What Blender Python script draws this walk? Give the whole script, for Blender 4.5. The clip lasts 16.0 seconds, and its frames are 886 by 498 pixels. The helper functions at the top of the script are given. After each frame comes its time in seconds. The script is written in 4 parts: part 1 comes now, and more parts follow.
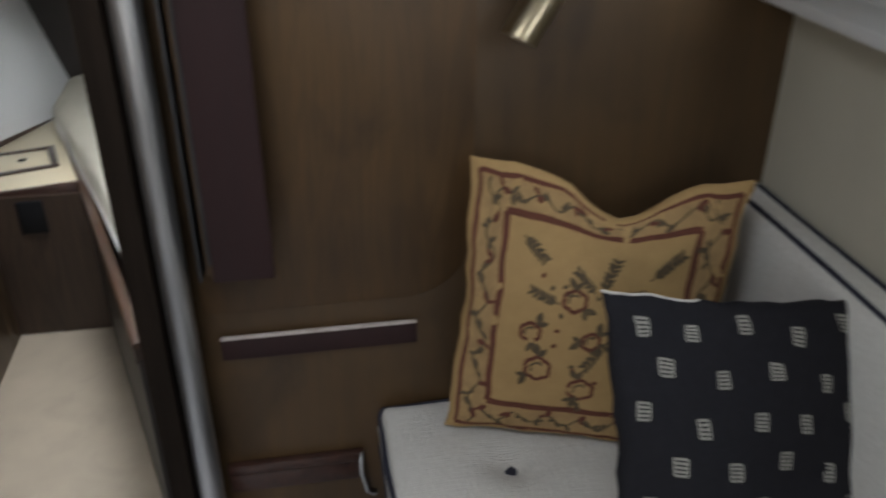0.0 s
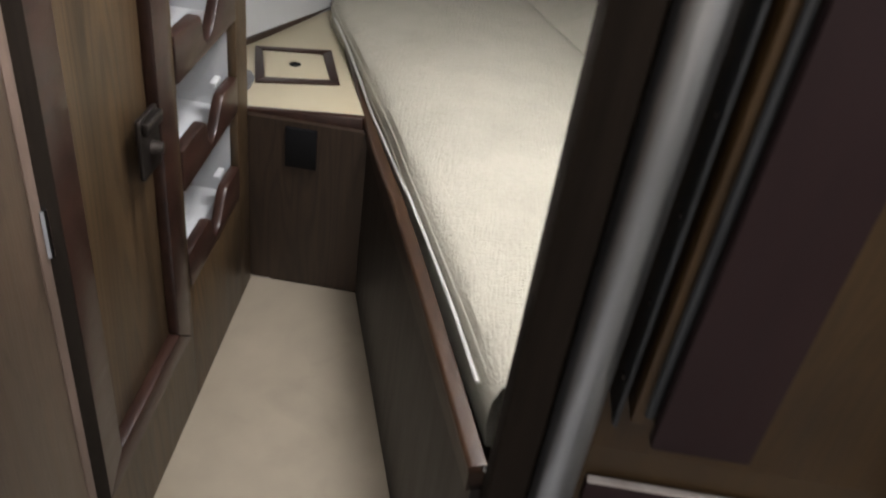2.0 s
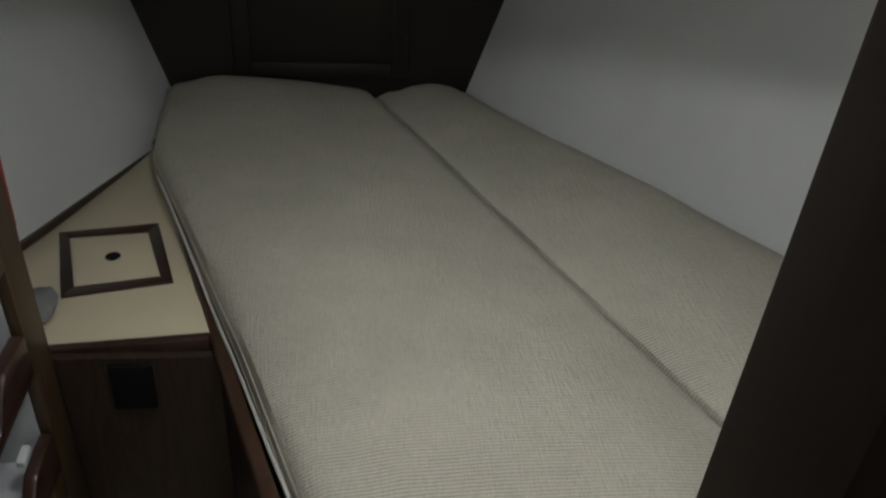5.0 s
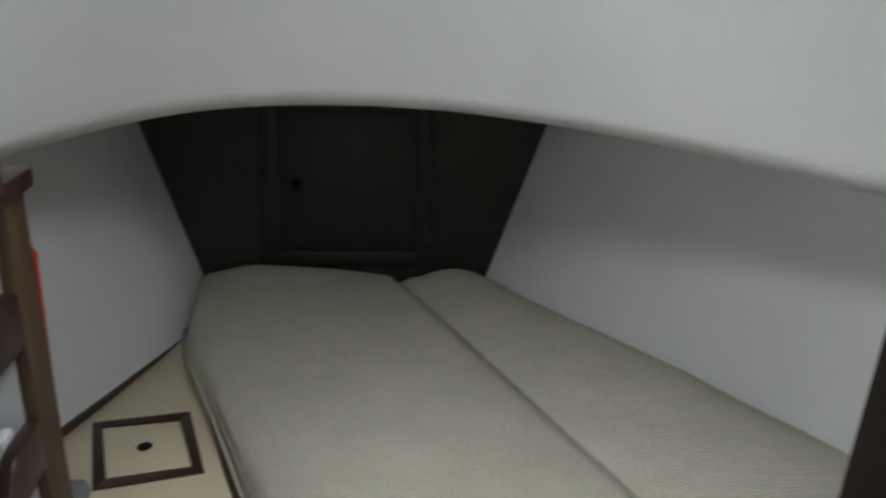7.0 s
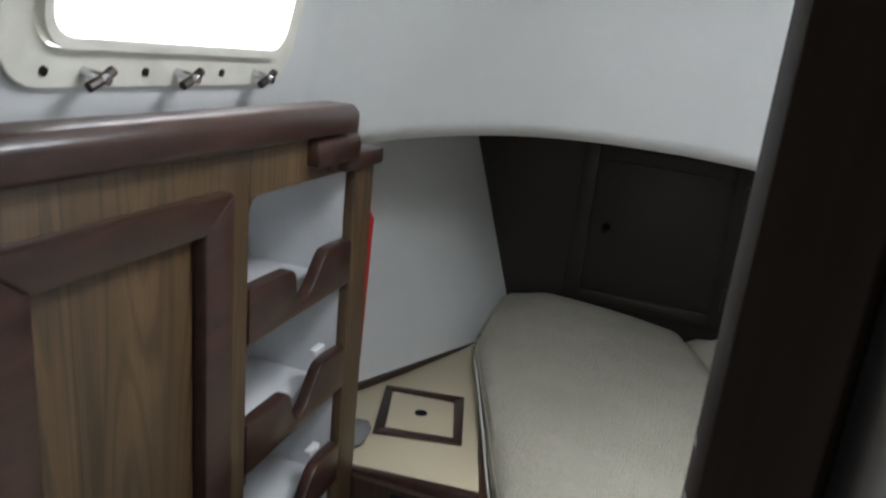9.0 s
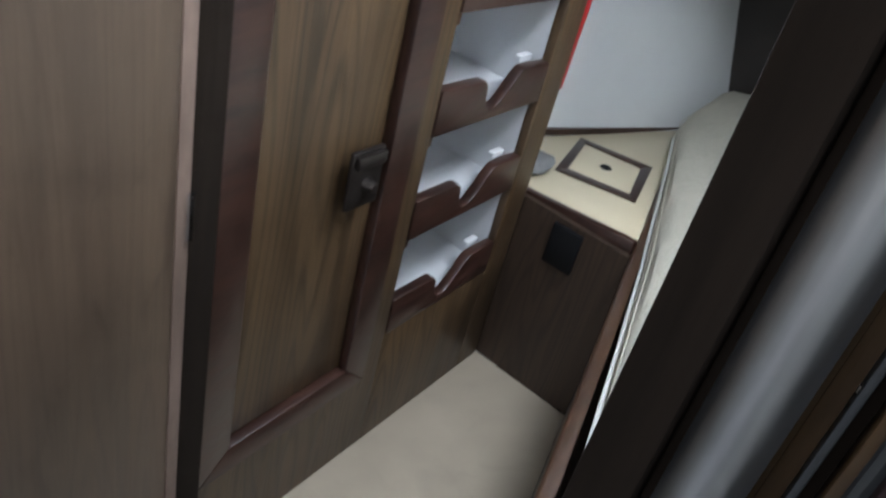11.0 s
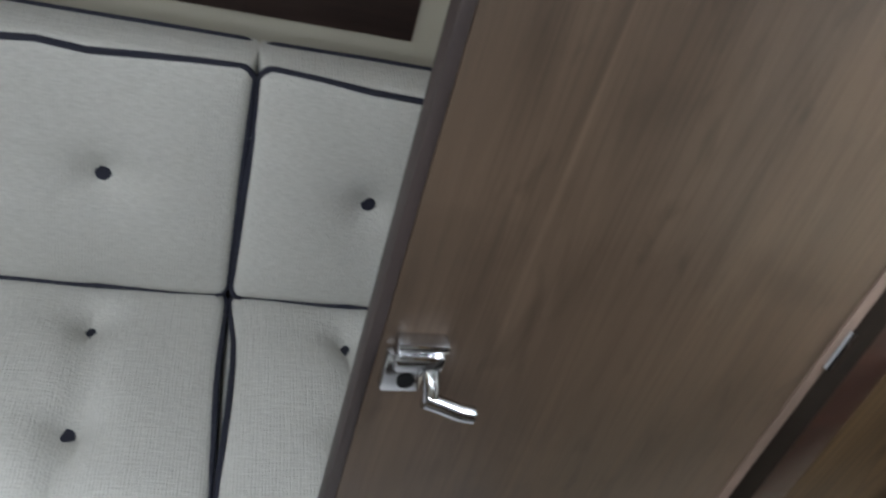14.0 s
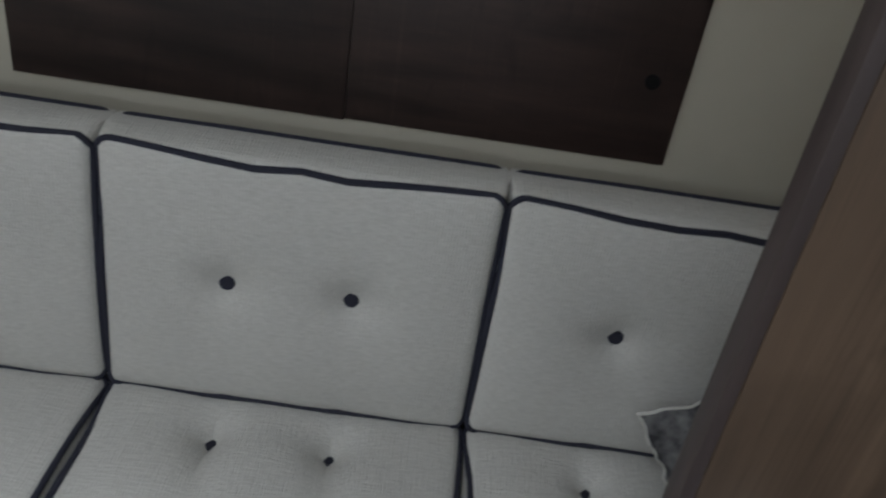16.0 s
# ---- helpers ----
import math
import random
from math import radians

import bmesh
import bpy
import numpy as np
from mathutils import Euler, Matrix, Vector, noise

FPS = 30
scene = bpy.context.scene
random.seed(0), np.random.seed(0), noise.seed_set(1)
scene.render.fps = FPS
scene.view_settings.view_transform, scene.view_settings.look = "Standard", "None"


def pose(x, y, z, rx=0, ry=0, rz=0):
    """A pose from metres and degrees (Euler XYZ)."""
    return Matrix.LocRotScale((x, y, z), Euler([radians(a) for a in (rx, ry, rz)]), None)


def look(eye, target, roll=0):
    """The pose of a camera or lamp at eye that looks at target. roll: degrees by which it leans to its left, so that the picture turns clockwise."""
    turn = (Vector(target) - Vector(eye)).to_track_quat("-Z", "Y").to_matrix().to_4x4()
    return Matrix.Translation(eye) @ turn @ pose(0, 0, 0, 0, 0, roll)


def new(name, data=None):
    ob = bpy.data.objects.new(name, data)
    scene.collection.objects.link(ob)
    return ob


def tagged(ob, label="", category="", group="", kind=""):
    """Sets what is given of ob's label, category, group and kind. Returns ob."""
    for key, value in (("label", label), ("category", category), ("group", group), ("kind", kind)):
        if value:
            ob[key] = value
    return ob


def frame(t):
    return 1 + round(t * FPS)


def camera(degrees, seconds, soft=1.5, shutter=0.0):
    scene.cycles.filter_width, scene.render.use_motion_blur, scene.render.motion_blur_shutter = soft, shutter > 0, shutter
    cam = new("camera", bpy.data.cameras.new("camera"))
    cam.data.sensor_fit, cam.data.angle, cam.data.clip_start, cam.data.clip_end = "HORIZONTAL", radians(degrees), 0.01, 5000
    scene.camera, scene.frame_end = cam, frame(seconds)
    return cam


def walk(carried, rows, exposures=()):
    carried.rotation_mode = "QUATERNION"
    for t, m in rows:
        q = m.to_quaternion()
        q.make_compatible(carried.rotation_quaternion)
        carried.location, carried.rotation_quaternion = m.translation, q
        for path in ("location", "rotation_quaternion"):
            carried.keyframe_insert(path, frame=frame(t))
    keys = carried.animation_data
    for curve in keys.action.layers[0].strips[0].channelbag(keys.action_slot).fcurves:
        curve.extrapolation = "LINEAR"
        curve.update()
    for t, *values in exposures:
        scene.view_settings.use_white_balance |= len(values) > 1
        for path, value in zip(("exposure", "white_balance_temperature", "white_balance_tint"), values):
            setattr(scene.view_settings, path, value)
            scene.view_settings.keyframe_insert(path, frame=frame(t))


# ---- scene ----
cam = camera(56.0, 16.0, soft=2.2, shutter=0.5)
PATH = [
    (0, (0.874, -1.332, 1.394), (1.172, 0.397, 0.433), 0.0),
    (0.5, (0.827, -1.204, 1.351), (0.878, 0.481, 0.275), 2.5),
    (1, (0.72, -1.089, 1.338), (0.614, 0.496, 0.123), 4.4),
    (1.5, (0.577, -0.859, 1.302), (0.519, 0.768, 0.14), 8.3),
    (2, (0.483, -0.685, 1.305), (0.451, 0.93, 0.126), 8.7),
    (2.5, (0.435, -0.572, 1.278), (0.298, 1.043, 0.106), 6.7),
    (3, (0.42, -0.418, 1.251), (0.182, 1.159, 0.044), 6.1),
    (3.5, (0.409, -0.324, 1.252), (0.19, 1.245, 0.032), 5.5),
    (4, (0.414, -0.234, 1.275), (0.453, 1.362, 0.07), 6.6),
    (4.5, (0.453, -0.206, 1.317), (0.647, 1.416, 0.162), 5.6),
    (4.7, (0.47, -0.182, 1.354), (0.687, 1.435, 0.196), 4.9),
    (6.8, (0.43, -0.221, 1.456), (0.711, 1.595, 0.669), 3.3),
    (7, (0.436, -0.212, 1.436), (0.637, 1.618, 0.654), 2.6),
    (7.5, (0.444, -0.201, 1.359), (0.344, 1.646, 0.598), 2.1),
    (8, (0.5, -0.24, 1.395), (0.061, 1.598, 0.738), 1.5),
    (8.5, (0.528, -0.298, 1.422), (-0.032, 1.517, 0.806), 2.0),
    (9, (0.545, -0.392, 1.4), (-0.04, 1.402, 0.737), 5.9),
    (9.5, (0.578, -0.426, 1.378), (-0.051, 1.322, 0.638), 8.3),
    (9.7, (0.585, -0.417, 1.353), (-0.102, 1.281, 0.551), 8.9),
    (11.8, (0.684, -0.591, 1.284), (-0.224, 0.71, 0.063), 17.4),
    (12, (0.67, -0.622, 1.281), (-0.284, 0.648, 0.066), 17.3),
    (12.5, (0.674, -0.66, 1.24), (-0.427, 0.438, -0.015), 17.9),
    (13, (0.655, -0.676, 1.274), (-0.698, 0.163, 0.064), 16.8),
    (13.5, (0.652, -0.694, 1.274), (-0.793, -0.027, 0.062), 17.6),
    (14, (0.645, -0.718, 1.289), (-0.881, -0.182, 0.114), 17.8),
    (14.5, (0.632, -0.725, 1.297), (-0.987, -0.278, 0.211), 16.8),
    (15, (0.572, -0.718, 1.334), (-1.067, -0.403, 0.232), 15.5),
    (15.5, (0.54, -0.766, 1.31), (-1.135, -0.58, 0.241), 13.6),
    (16, (0.556, -0.807, 1.26), (-1.138, -0.734, 0.206), 9.5),
]
# exposure and white balance along the walk
EXPO = [(0, 0.5, 6400, 13), (0.7, 0.95, 7200, 13), (1.3, 0.95, 7350, 16), (2.0, 0.38, 6850, 16), (3.0, -0.4, 6750, 14), (3.5, -0.55, 6700, 13), (4.7, -1.15, 6700, 10), (7, -0.65, 6500, 11),
        (8.5, -0.42, 6400, 12), (9.7, -0.1, 6200, 11), (12, 0.85, 5750, 11), (13, 0.95, 6050, 10), (14.5, 0.48, 6200, 10), (15.5, 0.25, 6200, 10), (16, 0.13, 6200, 11)]
walk(cam, [(t, look(e, g, r)) for t, e, g, r in PATH], EXPO)

# ---- world and light ----
world = bpy.data.worlds.new("world")
scene.world = world
world.use_nodes = True
wn = world.node_tree.nodes
sky = wn.new("ShaderNodeTexSky")
sky.sky_type = 'NISHITA'
sky.sun_disc = False
sky.sun_elevation, sky.sun_rotation = radians(50), radians(200)
world.node_tree.links.new(sky.outputs[0], wn["Background"].inputs[0])
wn["Background"].inputs[1].default_value = 0.1
sun = new("sun", bpy.data.lights.new("sun", 'SUN'))
sun.data.energy, sun.data.angle, sun.data.color = 0.8, radians(12), (1, 0.97, 0.92)
sun.matrix_world = look((0.4, 6, 9), (0.4, 0.5, 0))


def window_light(name, at, target, w, h, power, colour=(0.93, 0.97, 1.0)):
    """Sky light in a window's opening."""
    ob = new(name, bpy.data.lights.new(name, 'AREA'))
    ob.data.shape, ob.data.size, ob.data.size_y, ob.data.energy, ob.data.color = 'RECTANGLE', w, h, power, colour
    ob.matrix_world = look(at, target)
    return ob


window_light("port_light", (-0.2, 0.55, 1.36), (0.4, 0.55, 1.25), 1.3, 0.42, 33.0)
window_light("starboard_port_light", (1.56, 0.36, 1.37), (0.4, 0.45, 1.15), 0.8, 0.4, 14.0)
# overhead hatch light, out of view, added to brighten the berth
window_light("added_hatch_light", (0.56, 0.5, 1.74), (0.56, 0.52, 0.5), 0.36, 0.44, 17.0)
window_light("companionway_light", (0.5, -2.56, 1.2), (0.5, 0, 0.9), 0.7, 0.8, 4.6, (1, 0.96, 0.9))
window_light("saloon_hatch_light", (0.6, -1.05, 1.76), (0.6, -1.05, 0.0), 0.5, 0.5, 6.2)
window_light("saloon_window_light", (1.73, -1.3, 1.42), (0.2, -0.9, 0.7), 0.9, 0.2, 4.4)


# ---- materials ----
def mat(name, base, rough=0.5, metal=0.0, dark=None, scale=6.0, stretch=(1, 1, 1), contrast=0.5, bump=0.0, bump_scale=80.0,
        bump_stretch=(1, 1, 1), distort=0.0, knots=0.0, stain=0.12, spec=0.5, coat=0.0, figure=0.0, strips=0.0, smudge=0.0):
    """Procedural surface: a grain of two colours, broad stains, fine relief; figure: cathedral grain; strips: veneer leaves of differing tone; smudge: dark scuffs."""
    m = bpy.data.materials.new(name)
    m.use_nodes = True
    nt = m.node_tree
    n, l = nt.nodes, nt.links
    b = n["Principled BSDF"]
    b.inputs["Roughness"].default_value, b.inputs["Metallic"].default_value = rough, metal
    b.inputs["Specular IOR Level"].default_value = spec
    b.inputs["Coat Weight"].default_value = coat
    tc = n.new("ShaderNodeTexCoord")
    mp = n.new("ShaderNodeMapping")
    mp.inputs["Scale"].default_value = stretch
    l.new(tc.outputs["Object"], mp.inputs[0])
    nz = n.new("ShaderNodeTexNoise")
    nz.inputs["Scale"].default_value, nz.inputs["Detail"].default_value, nz.inputs["Roughness"].default_value = scale, 7, 0.62
    nz.inputs["Distortion"].default_value = distort
    l.new(mp.outputs[0], nz.inputs["Vector"])
    ramp = n.new("ShaderNodeValToRGB")
    d = dark or tuple(c * 0.7 for c in base)
    ramp.color_ramp.elements[0].color, ramp.color_ramp.elements[1].color = (*d, 1), (*base, 1)
    ramp.color_ramp.elements[0].position, ramp.color_ramp.elements[1].position = 0.5 - contrast / 2, 0.5 + contrast / 2
    l.new(nz.outputs[0], ramp.inputs[0])
    st = n.new("ShaderNodeTexNoise")
    st.inputs["Scale"].default_value, st.inputs["Detail"].default_value = 2.3, 4
    l.new(tc.outputs["Object"], st.inputs["Vector"])
    mr = n.new("ShaderNodeMapRange")
    mr.inputs[1].default_value, mr.inputs[2].default_value = 0.3, 0.7
    mr.inputs[3].default_value, mr.inputs[4].default_value = 1 - stain, 1 + stain * 0.4
    l.new(st.outputs[0], mr.inputs[0])
    mx = n.new("ShaderNodeVectorMath")
    mx.operation = 'SCALE'
    l.new(ramp.outputs[0], mx.inputs[0])
    l.new(mr.outputs[0], mx.inputs["Scale"])
    tone = mx
    if knots:
        # dark flecks and pale hairlines along the grain
        for st, sc, lo, hi, gain in (((3.2, 3.2, 1.1), 7.0, 0.57, 0.7, 1 - knots), ((30, 30, 0.35), 5.0, 0.62, 0.72, 1 + knots * 0.9), ((26, 26, 1.0), 9.0, 0.6, 0.72, 1 - knots * 0.6)):
            kp = n.new("ShaderNodeMapping")
            kp.inputs["Scale"].default_value = st
            l.new(tc.outputs["Object"], kp.inputs[0])
            kn = n.new("ShaderNodeTexNoise")
            kn.inputs["Scale"].default_value, kn.inputs["Detail"].default_value, kn.inputs["Distortion"].default_value = sc, 4, 0.8
            l.new(kp.outputs[0], kn.inputs["Vector"])
            kr = n.new("ShaderNodeMapRange")
            kr.inputs[1].default_value, kr.inputs[2].default_value, kr.inputs[3].default_value, kr.inputs[4].default_value = lo, hi, 1.0, gain
            l.new(kn.outputs[0], kr.inputs[0])
            ks = n.new("ShaderNodeVectorMath")
            ks.operation = 'SCALE'
            l.new(tone.outputs[0], ks.inputs[0])
            l.new(kr.outputs[0], ks.inputs["Scale"])
            tone = ks
    def shade(value, lo, hi, low_gain, high_gain):
        """Scale the colour by a value between lo and hi."""
        r = n.new("ShaderNodeMapRange")
        r.inputs[1].default_value, r.inputs[2].default_value, r.inputs[3].default_value, r.inputs[4].default_value = lo, hi, low_gain, high_gain
        l.new(value, r.inputs[0])
        k = n.new("ShaderNodeVectorMath")
        k.operation = 'SCALE'
        l.new(tone.outputs[0], k.inputs[0])
        l.new(r.outputs[0], k.inputs["Scale"])
        return k

    def noise_at(stretched, sc, detail, distortion=0.0):
        p = n.new("ShaderNodeMapping")
        p.inputs["Scale"].default_value = stretched
        l.new(tc.outputs["Object"], p.inputs[0])
        q = n.new("ShaderNodeTexNoise")
        q.inputs["Scale"].default_value, q.inputs["Detail"].default_value, q.inputs["Distortion"].default_value = sc, detail, distortion
        l.new(p.outputs[0], q.inputs["Vector"])
        return q.outputs[0]

    def sums(op, a, c):
        k = n.new("ShaderNodeMath")
        k.operation = op
        l.new(a, k.inputs[0])
        k.inputs[1].default_value = c
        return k.outputs[0]

    if figure:
        rings = sums('SINE', sums('MULTIPLY', noise_at((5.5, 5.5, 0.42), 2.1, 1.2, 0.25), 95.0), 0)
        tone = shade(rings, 0.1, 1.0, 1.0, 1 - figure)
        tone = shade(noise_at((70, 70, 1.6), 4.0, 3), 0.52, 0.7, 1.0, 1 - 0.7 * figure)
    if strips:
        sx = n.new("ShaderNodeSeparateXYZ")
        l.new(tc.outputs["Object"], sx.inputs[0])
        w = n.new("ShaderNodeTexWhiteNoise")
        w.noise_dimensions = '1D'
        l.new(sums('FLOOR', sums('MULTIPLY', sx.outputs["Y"], 27.0), 0), w.inputs["W"])
        tone = shade(w.outputs["Value"], 0, 1, 1 - strips, 1 + strips * 0.6)
    if smudge:
        tone = shade(noise_at((1.4, 1.4, 0.9), 4.6, 5, 0.9), 0.54, 0.7, 1.0, 1 - smudge)
    l.new(tone.outputs[0], b.inputs["Base Color"])
    rr = n.new("ShaderNodeMapRange")
    rr.inputs[3].default_value, rr.inputs[4].default_value = max(rough - 0.1, 0.05), min(rough + 0.12, 1)
    l.new(nz.outputs[0], rr.inputs[0])
    l.new(rr.outputs[0], b.inputs["Roughness"])
    if bump:
        bm_map = n.new("ShaderNodeMapping")
        bm_map.inputs["Scale"].default_value = bump_stretch
        l.new(tc.outputs["Object"], bm_map.inputs[0])
        bn = n.new("ShaderNodeTexNoise")
        bn.inputs["Scale"].default_value, bn.inputs["Detail"].default_value = bump_scale, 3
        l.new(bm_map.outputs[0], bn.inputs["Vector"])
        bp = n.new("ShaderNodeBump")
        bp.inputs["Strength"].default_value, bp.inputs["Distance"].default_value = bump, 0.003
        l.new(bn.outputs[0], bp.inputs["Height"])
        l.new(bp.outputs[0], b.inputs["Normal"])
    return m


def weave(name, base, dark, ribs=260.0, bump=0.5, pitch=0.007, lines=0.2):
    """Woven upholstery: thread colour noise in two directions and ribbed relief."""
    m = mat(name, base, 0.92, dark=dark, scale=13, stretch=(34, 5, 30), contrast=0.6, stain=0.1, spec=0.15)
    nt = m.node_tree
    n, l = nt.nodes, nt.links
    tc = n.new("ShaderNodeTexCoord")
    hs = []
    for st, sc in (((1, 14, 1), ribs), ((14, 1, 1), ribs)):
        mp = n.new("ShaderNodeMapping")
        mp.inputs["Scale"].default_value = tuple(1.0 / s for s in st)
        l.new(tc.outputs["Object"], mp.inputs[0])
        nz = n.new("ShaderNodeTexNoise")
        nz.inputs["Scale"].default_value, nz.inputs["Detail"].default_value = sc, 2
        l.new(mp.outputs[0], nz.inputs["Vector"])
        hs.append(nz)
    ad = n.new("ShaderNodeMath")
    l.new(hs[0].outputs[0], ad.inputs[0])
    l.new(hs[1].outputs[0], ad.inputs[1])
    # woven ribs across the cushion
    wv = n.new("ShaderNodeTexWave")
    wv.bands_direction = 'Y'
    wv.inputs["Scale"].default_value, wv.inputs["Distortion"].default_value, wv.inputs["Detail"].default_value, wv.inputs["Detail Scale"].default_value = 0.314 / pitch, 1.6, 2, 0.6
    l.new(tc.outputs["Object"], wv.inputs["Vector"])
    # shade between the threads painted as dark gaps, patchy where the cloth is worn
    worn = n.new("ShaderNodeTexNoise")
    worn.inputs["Scale"].default_value, worn.inputs["Detail"].default_value = 9.0, 3
    l.new(tc.outputs["Object"], worn.inputs["Vector"])
    amount = n.new("ShaderNodeMapRange")
    amount.inputs[1].default_value, amount.inputs[2].default_value, amount.inputs[3].default_value, amount.inputs[4].default_value = 0.35, 0.65, 0.35 * lines, lines
    l.new(worn.outputs[0], amount.inputs[0])
    gap = n.new("ShaderNodeMapRange")
    gap.inputs[1].default_value, gap.inputs[2].default_value, gap.inputs[3].default_value, gap.inputs[4].default_value = 0.0, 0.55, 1.0, 0.0
    l.new(wv.outputs["Fac"], gap.inputs[0])
    cut = n.new("ShaderNodeMath")
    cut.operation = 'MULTIPLY'
    l.new(gap.outputs[0], cut.inputs[0])
    l.new(amount.outputs[0], cut.inputs[1])
    keep = n.new("ShaderNodeMath")
    keep.operation = 'SUBTRACT'
    keep.inputs[0].default_value = 1.0
    l.new(cut.outputs[0], keep.inputs[1])
    b = n["Principled BSDF"]
    tint = n.new("ShaderNodeVectorMath")
    tint.operation = 'SCALE'
    l.new(b.inputs["Base Color"].links[0].from_socket, tint.inputs[0])
    l.new(keep.outputs[0], tint.inputs["Scale"])
    l.new(tint.outputs[0], b.inputs["Base Color"])
    rb = n.new("ShaderNodeMath")
    rb.operation = 'MULTIPLY_ADD'
    rb.inputs[1].default_value = 0.25
    l.new(wv.outputs["Fac"], rb.inputs[0])
    l.new(ad.outputs[0], rb.inputs[2])
    bp = n.new("ShaderNodeBump")
    bp.inputs["Strength"].default_value, bp.inputs["Distance"].default_value = bump, 0.004
    l.new(rb.outputs[0], bp.inputs["Height"])
    l.new(bp.outputs[0], n["Principled BSDF"].inputs["Normal"])
    return m


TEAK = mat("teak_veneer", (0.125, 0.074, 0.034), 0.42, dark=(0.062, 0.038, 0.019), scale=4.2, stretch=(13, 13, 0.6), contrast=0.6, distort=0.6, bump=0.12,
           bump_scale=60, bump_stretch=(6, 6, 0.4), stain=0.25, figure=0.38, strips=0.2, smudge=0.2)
TEAK_DOOR = mat("teak_door", (0.132, 0.088, 0.057), 0.42, dark=(0.075, 0.05, 0.034), scale=3.0, stretch=(9, 9, 0.6), contrast=0.6, distort=0.8, bump=0.12,
                bump_scale=55, bump_stretch=(6, 6, 0.4), stain=0.3, knots=0.28, figure=0.12, smudge=0.22)
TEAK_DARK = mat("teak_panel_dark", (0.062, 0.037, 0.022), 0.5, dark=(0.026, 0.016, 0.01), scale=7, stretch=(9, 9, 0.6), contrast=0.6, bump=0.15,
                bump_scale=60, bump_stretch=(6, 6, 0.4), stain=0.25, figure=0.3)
BULKHEAD = mat("bulkhead_veneer", (0.118, 0.063, 0.02), 0.5, dark=(0.05, 0.027, 0.01), knots=0.12, scale=5, stretch=(6, 6, 0.5), contrast=0.7, bump=0.1,
               bump_scale=50, bump_stretch=(6, 6, 0.4), stain=0.45, figure=0.12, smudge=0.3)
MAHOGANY = mat("mahogany", (0.062, 0.027, 0.018), 0.34, dark=(0.018, 0.009, 0.007), scale=7, stretch=(6, 1, 6), contrast=0.5, bump=0.08, stain=0.35, coat=0.15, smudge=0.25)
BULKHEAD_BASE = mat("bulkhead_base_veneer", (0.1, 0.058, 0.022), 0.5, dark=(0.05, 0.029, 0.013), scale=5, stretch=(6, 6, 0.5), contrast=0.7, bump=0.1,
                    bump_scale=50, bump_stretch=(6, 6, 0.4), stain=0.4, smudge=0.3)
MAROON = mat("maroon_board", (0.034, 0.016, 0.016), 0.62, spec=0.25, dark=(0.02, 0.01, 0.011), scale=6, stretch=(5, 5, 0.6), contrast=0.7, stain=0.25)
DOOR_EDGE = mat("door_edge_lipping", (0.06, 0.043, 0.04), 0.5, dark=(0.034, 0.025, 0.024), scale=6, stretch=(8, 8, 0.7), contrast=0.6, stain=0.25)
PALE_EDGE = mat("pale_top_edge", (0.72, 0.68, 0.64), 0.45, dark=(0.3, 0.24, 0.2), scale=40, contrast=0.7)
EDGE_WOOD = mat("worn_edge_wood", (0.26, 0.18, 0.14), 0.6, dark=(0.12, 0.08, 0.06), scale=14, stretch=(3, 3, 0.6), contrast=0.6, stain=0.35, bump=0.2)
# one rail wood in two tones: lit top edge, then shaded face
RAIL_LIT = mat("lit_rail_edge", (0.085, 0.043, 0.023), 0.35, dark=(0.025, 0.013, 0.008), scale=8, stretch=(6, 1.2, 6), contrast=0.6, stain=0.3)
RAIL_SHADED = mat("shaded_rail_face", (0.045, 0.026, 0.016), 0.45, dark=(0.02, 0.012, 0.008), scale=8, stretch=(6, 1.2, 6), contrast=0.6, stain=0.3)
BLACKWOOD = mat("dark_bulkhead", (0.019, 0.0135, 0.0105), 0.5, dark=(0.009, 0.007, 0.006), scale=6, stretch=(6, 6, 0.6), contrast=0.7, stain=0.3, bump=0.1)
JAMB = mat("jamb_wood", (0.024, 0.017, 0.0125), 0.85, spec=0.08, dark=(0.011, 0.008, 0.006), scale=7, stretch=(9, 9, 0.6), contrast=0.6, stain=0.3, bump=0.12)
CREAM = mat("cream_laminate", (0.66, 0.59, 0.42), 0.4, dark=(0.6, 0.52, 0.36), scale=12, contrast=0.8, stain=0.08)
FLOOR = mat("cabin_sole_paint", (0.47, 0.4, 0.305), 0.65, dark=(0.39, 0.33, 0.248), scale=9, contrast=0.8, stain=0.16, bump=0.1, bump_scale=120, smudge=0.1)
GELCOAT = mat("white_gelcoat", (0.62, 0.63, 0.625), 0.45, dark=(0.55, 0.56, 0.555), scale=5, contrast=0.9, stain=0.06, bump=0.03, bump_scale=30)
LINER = mat("cream_liner", (0.5, 0.475, 0.39), 0.55, dark=(0.44, 0.415, 0.335), scale=5, contrast=0.9, stain=0.12)
SHELF_WHITE = mat("shelf_white", (0.68, 0.69, 0.7), 0.55, dark=(0.55, 0.56, 0.57), scale=11, contrast=0.8, stain=0.12)
PALE_SOLE = mat("saloon_sole", (0.6, 0.6, 0.6), 0.6, dark=(0.5, 0.5, 0.5), scale=8, contrast=0.8, stain=0.12)
BERTH = weave("berth_fabric", (0.58, 0.55, 0.455), (0.4, 0.38, 0.31), bump=0.7, pitch=0.006, lines=0.4)
CANVAS = weave("white_canvas", (0.7, 0.695, 0.655), (0.5, 0.495, 0.46), ribs=300, bump=0.5, pitch=0.005, lines=0.1)
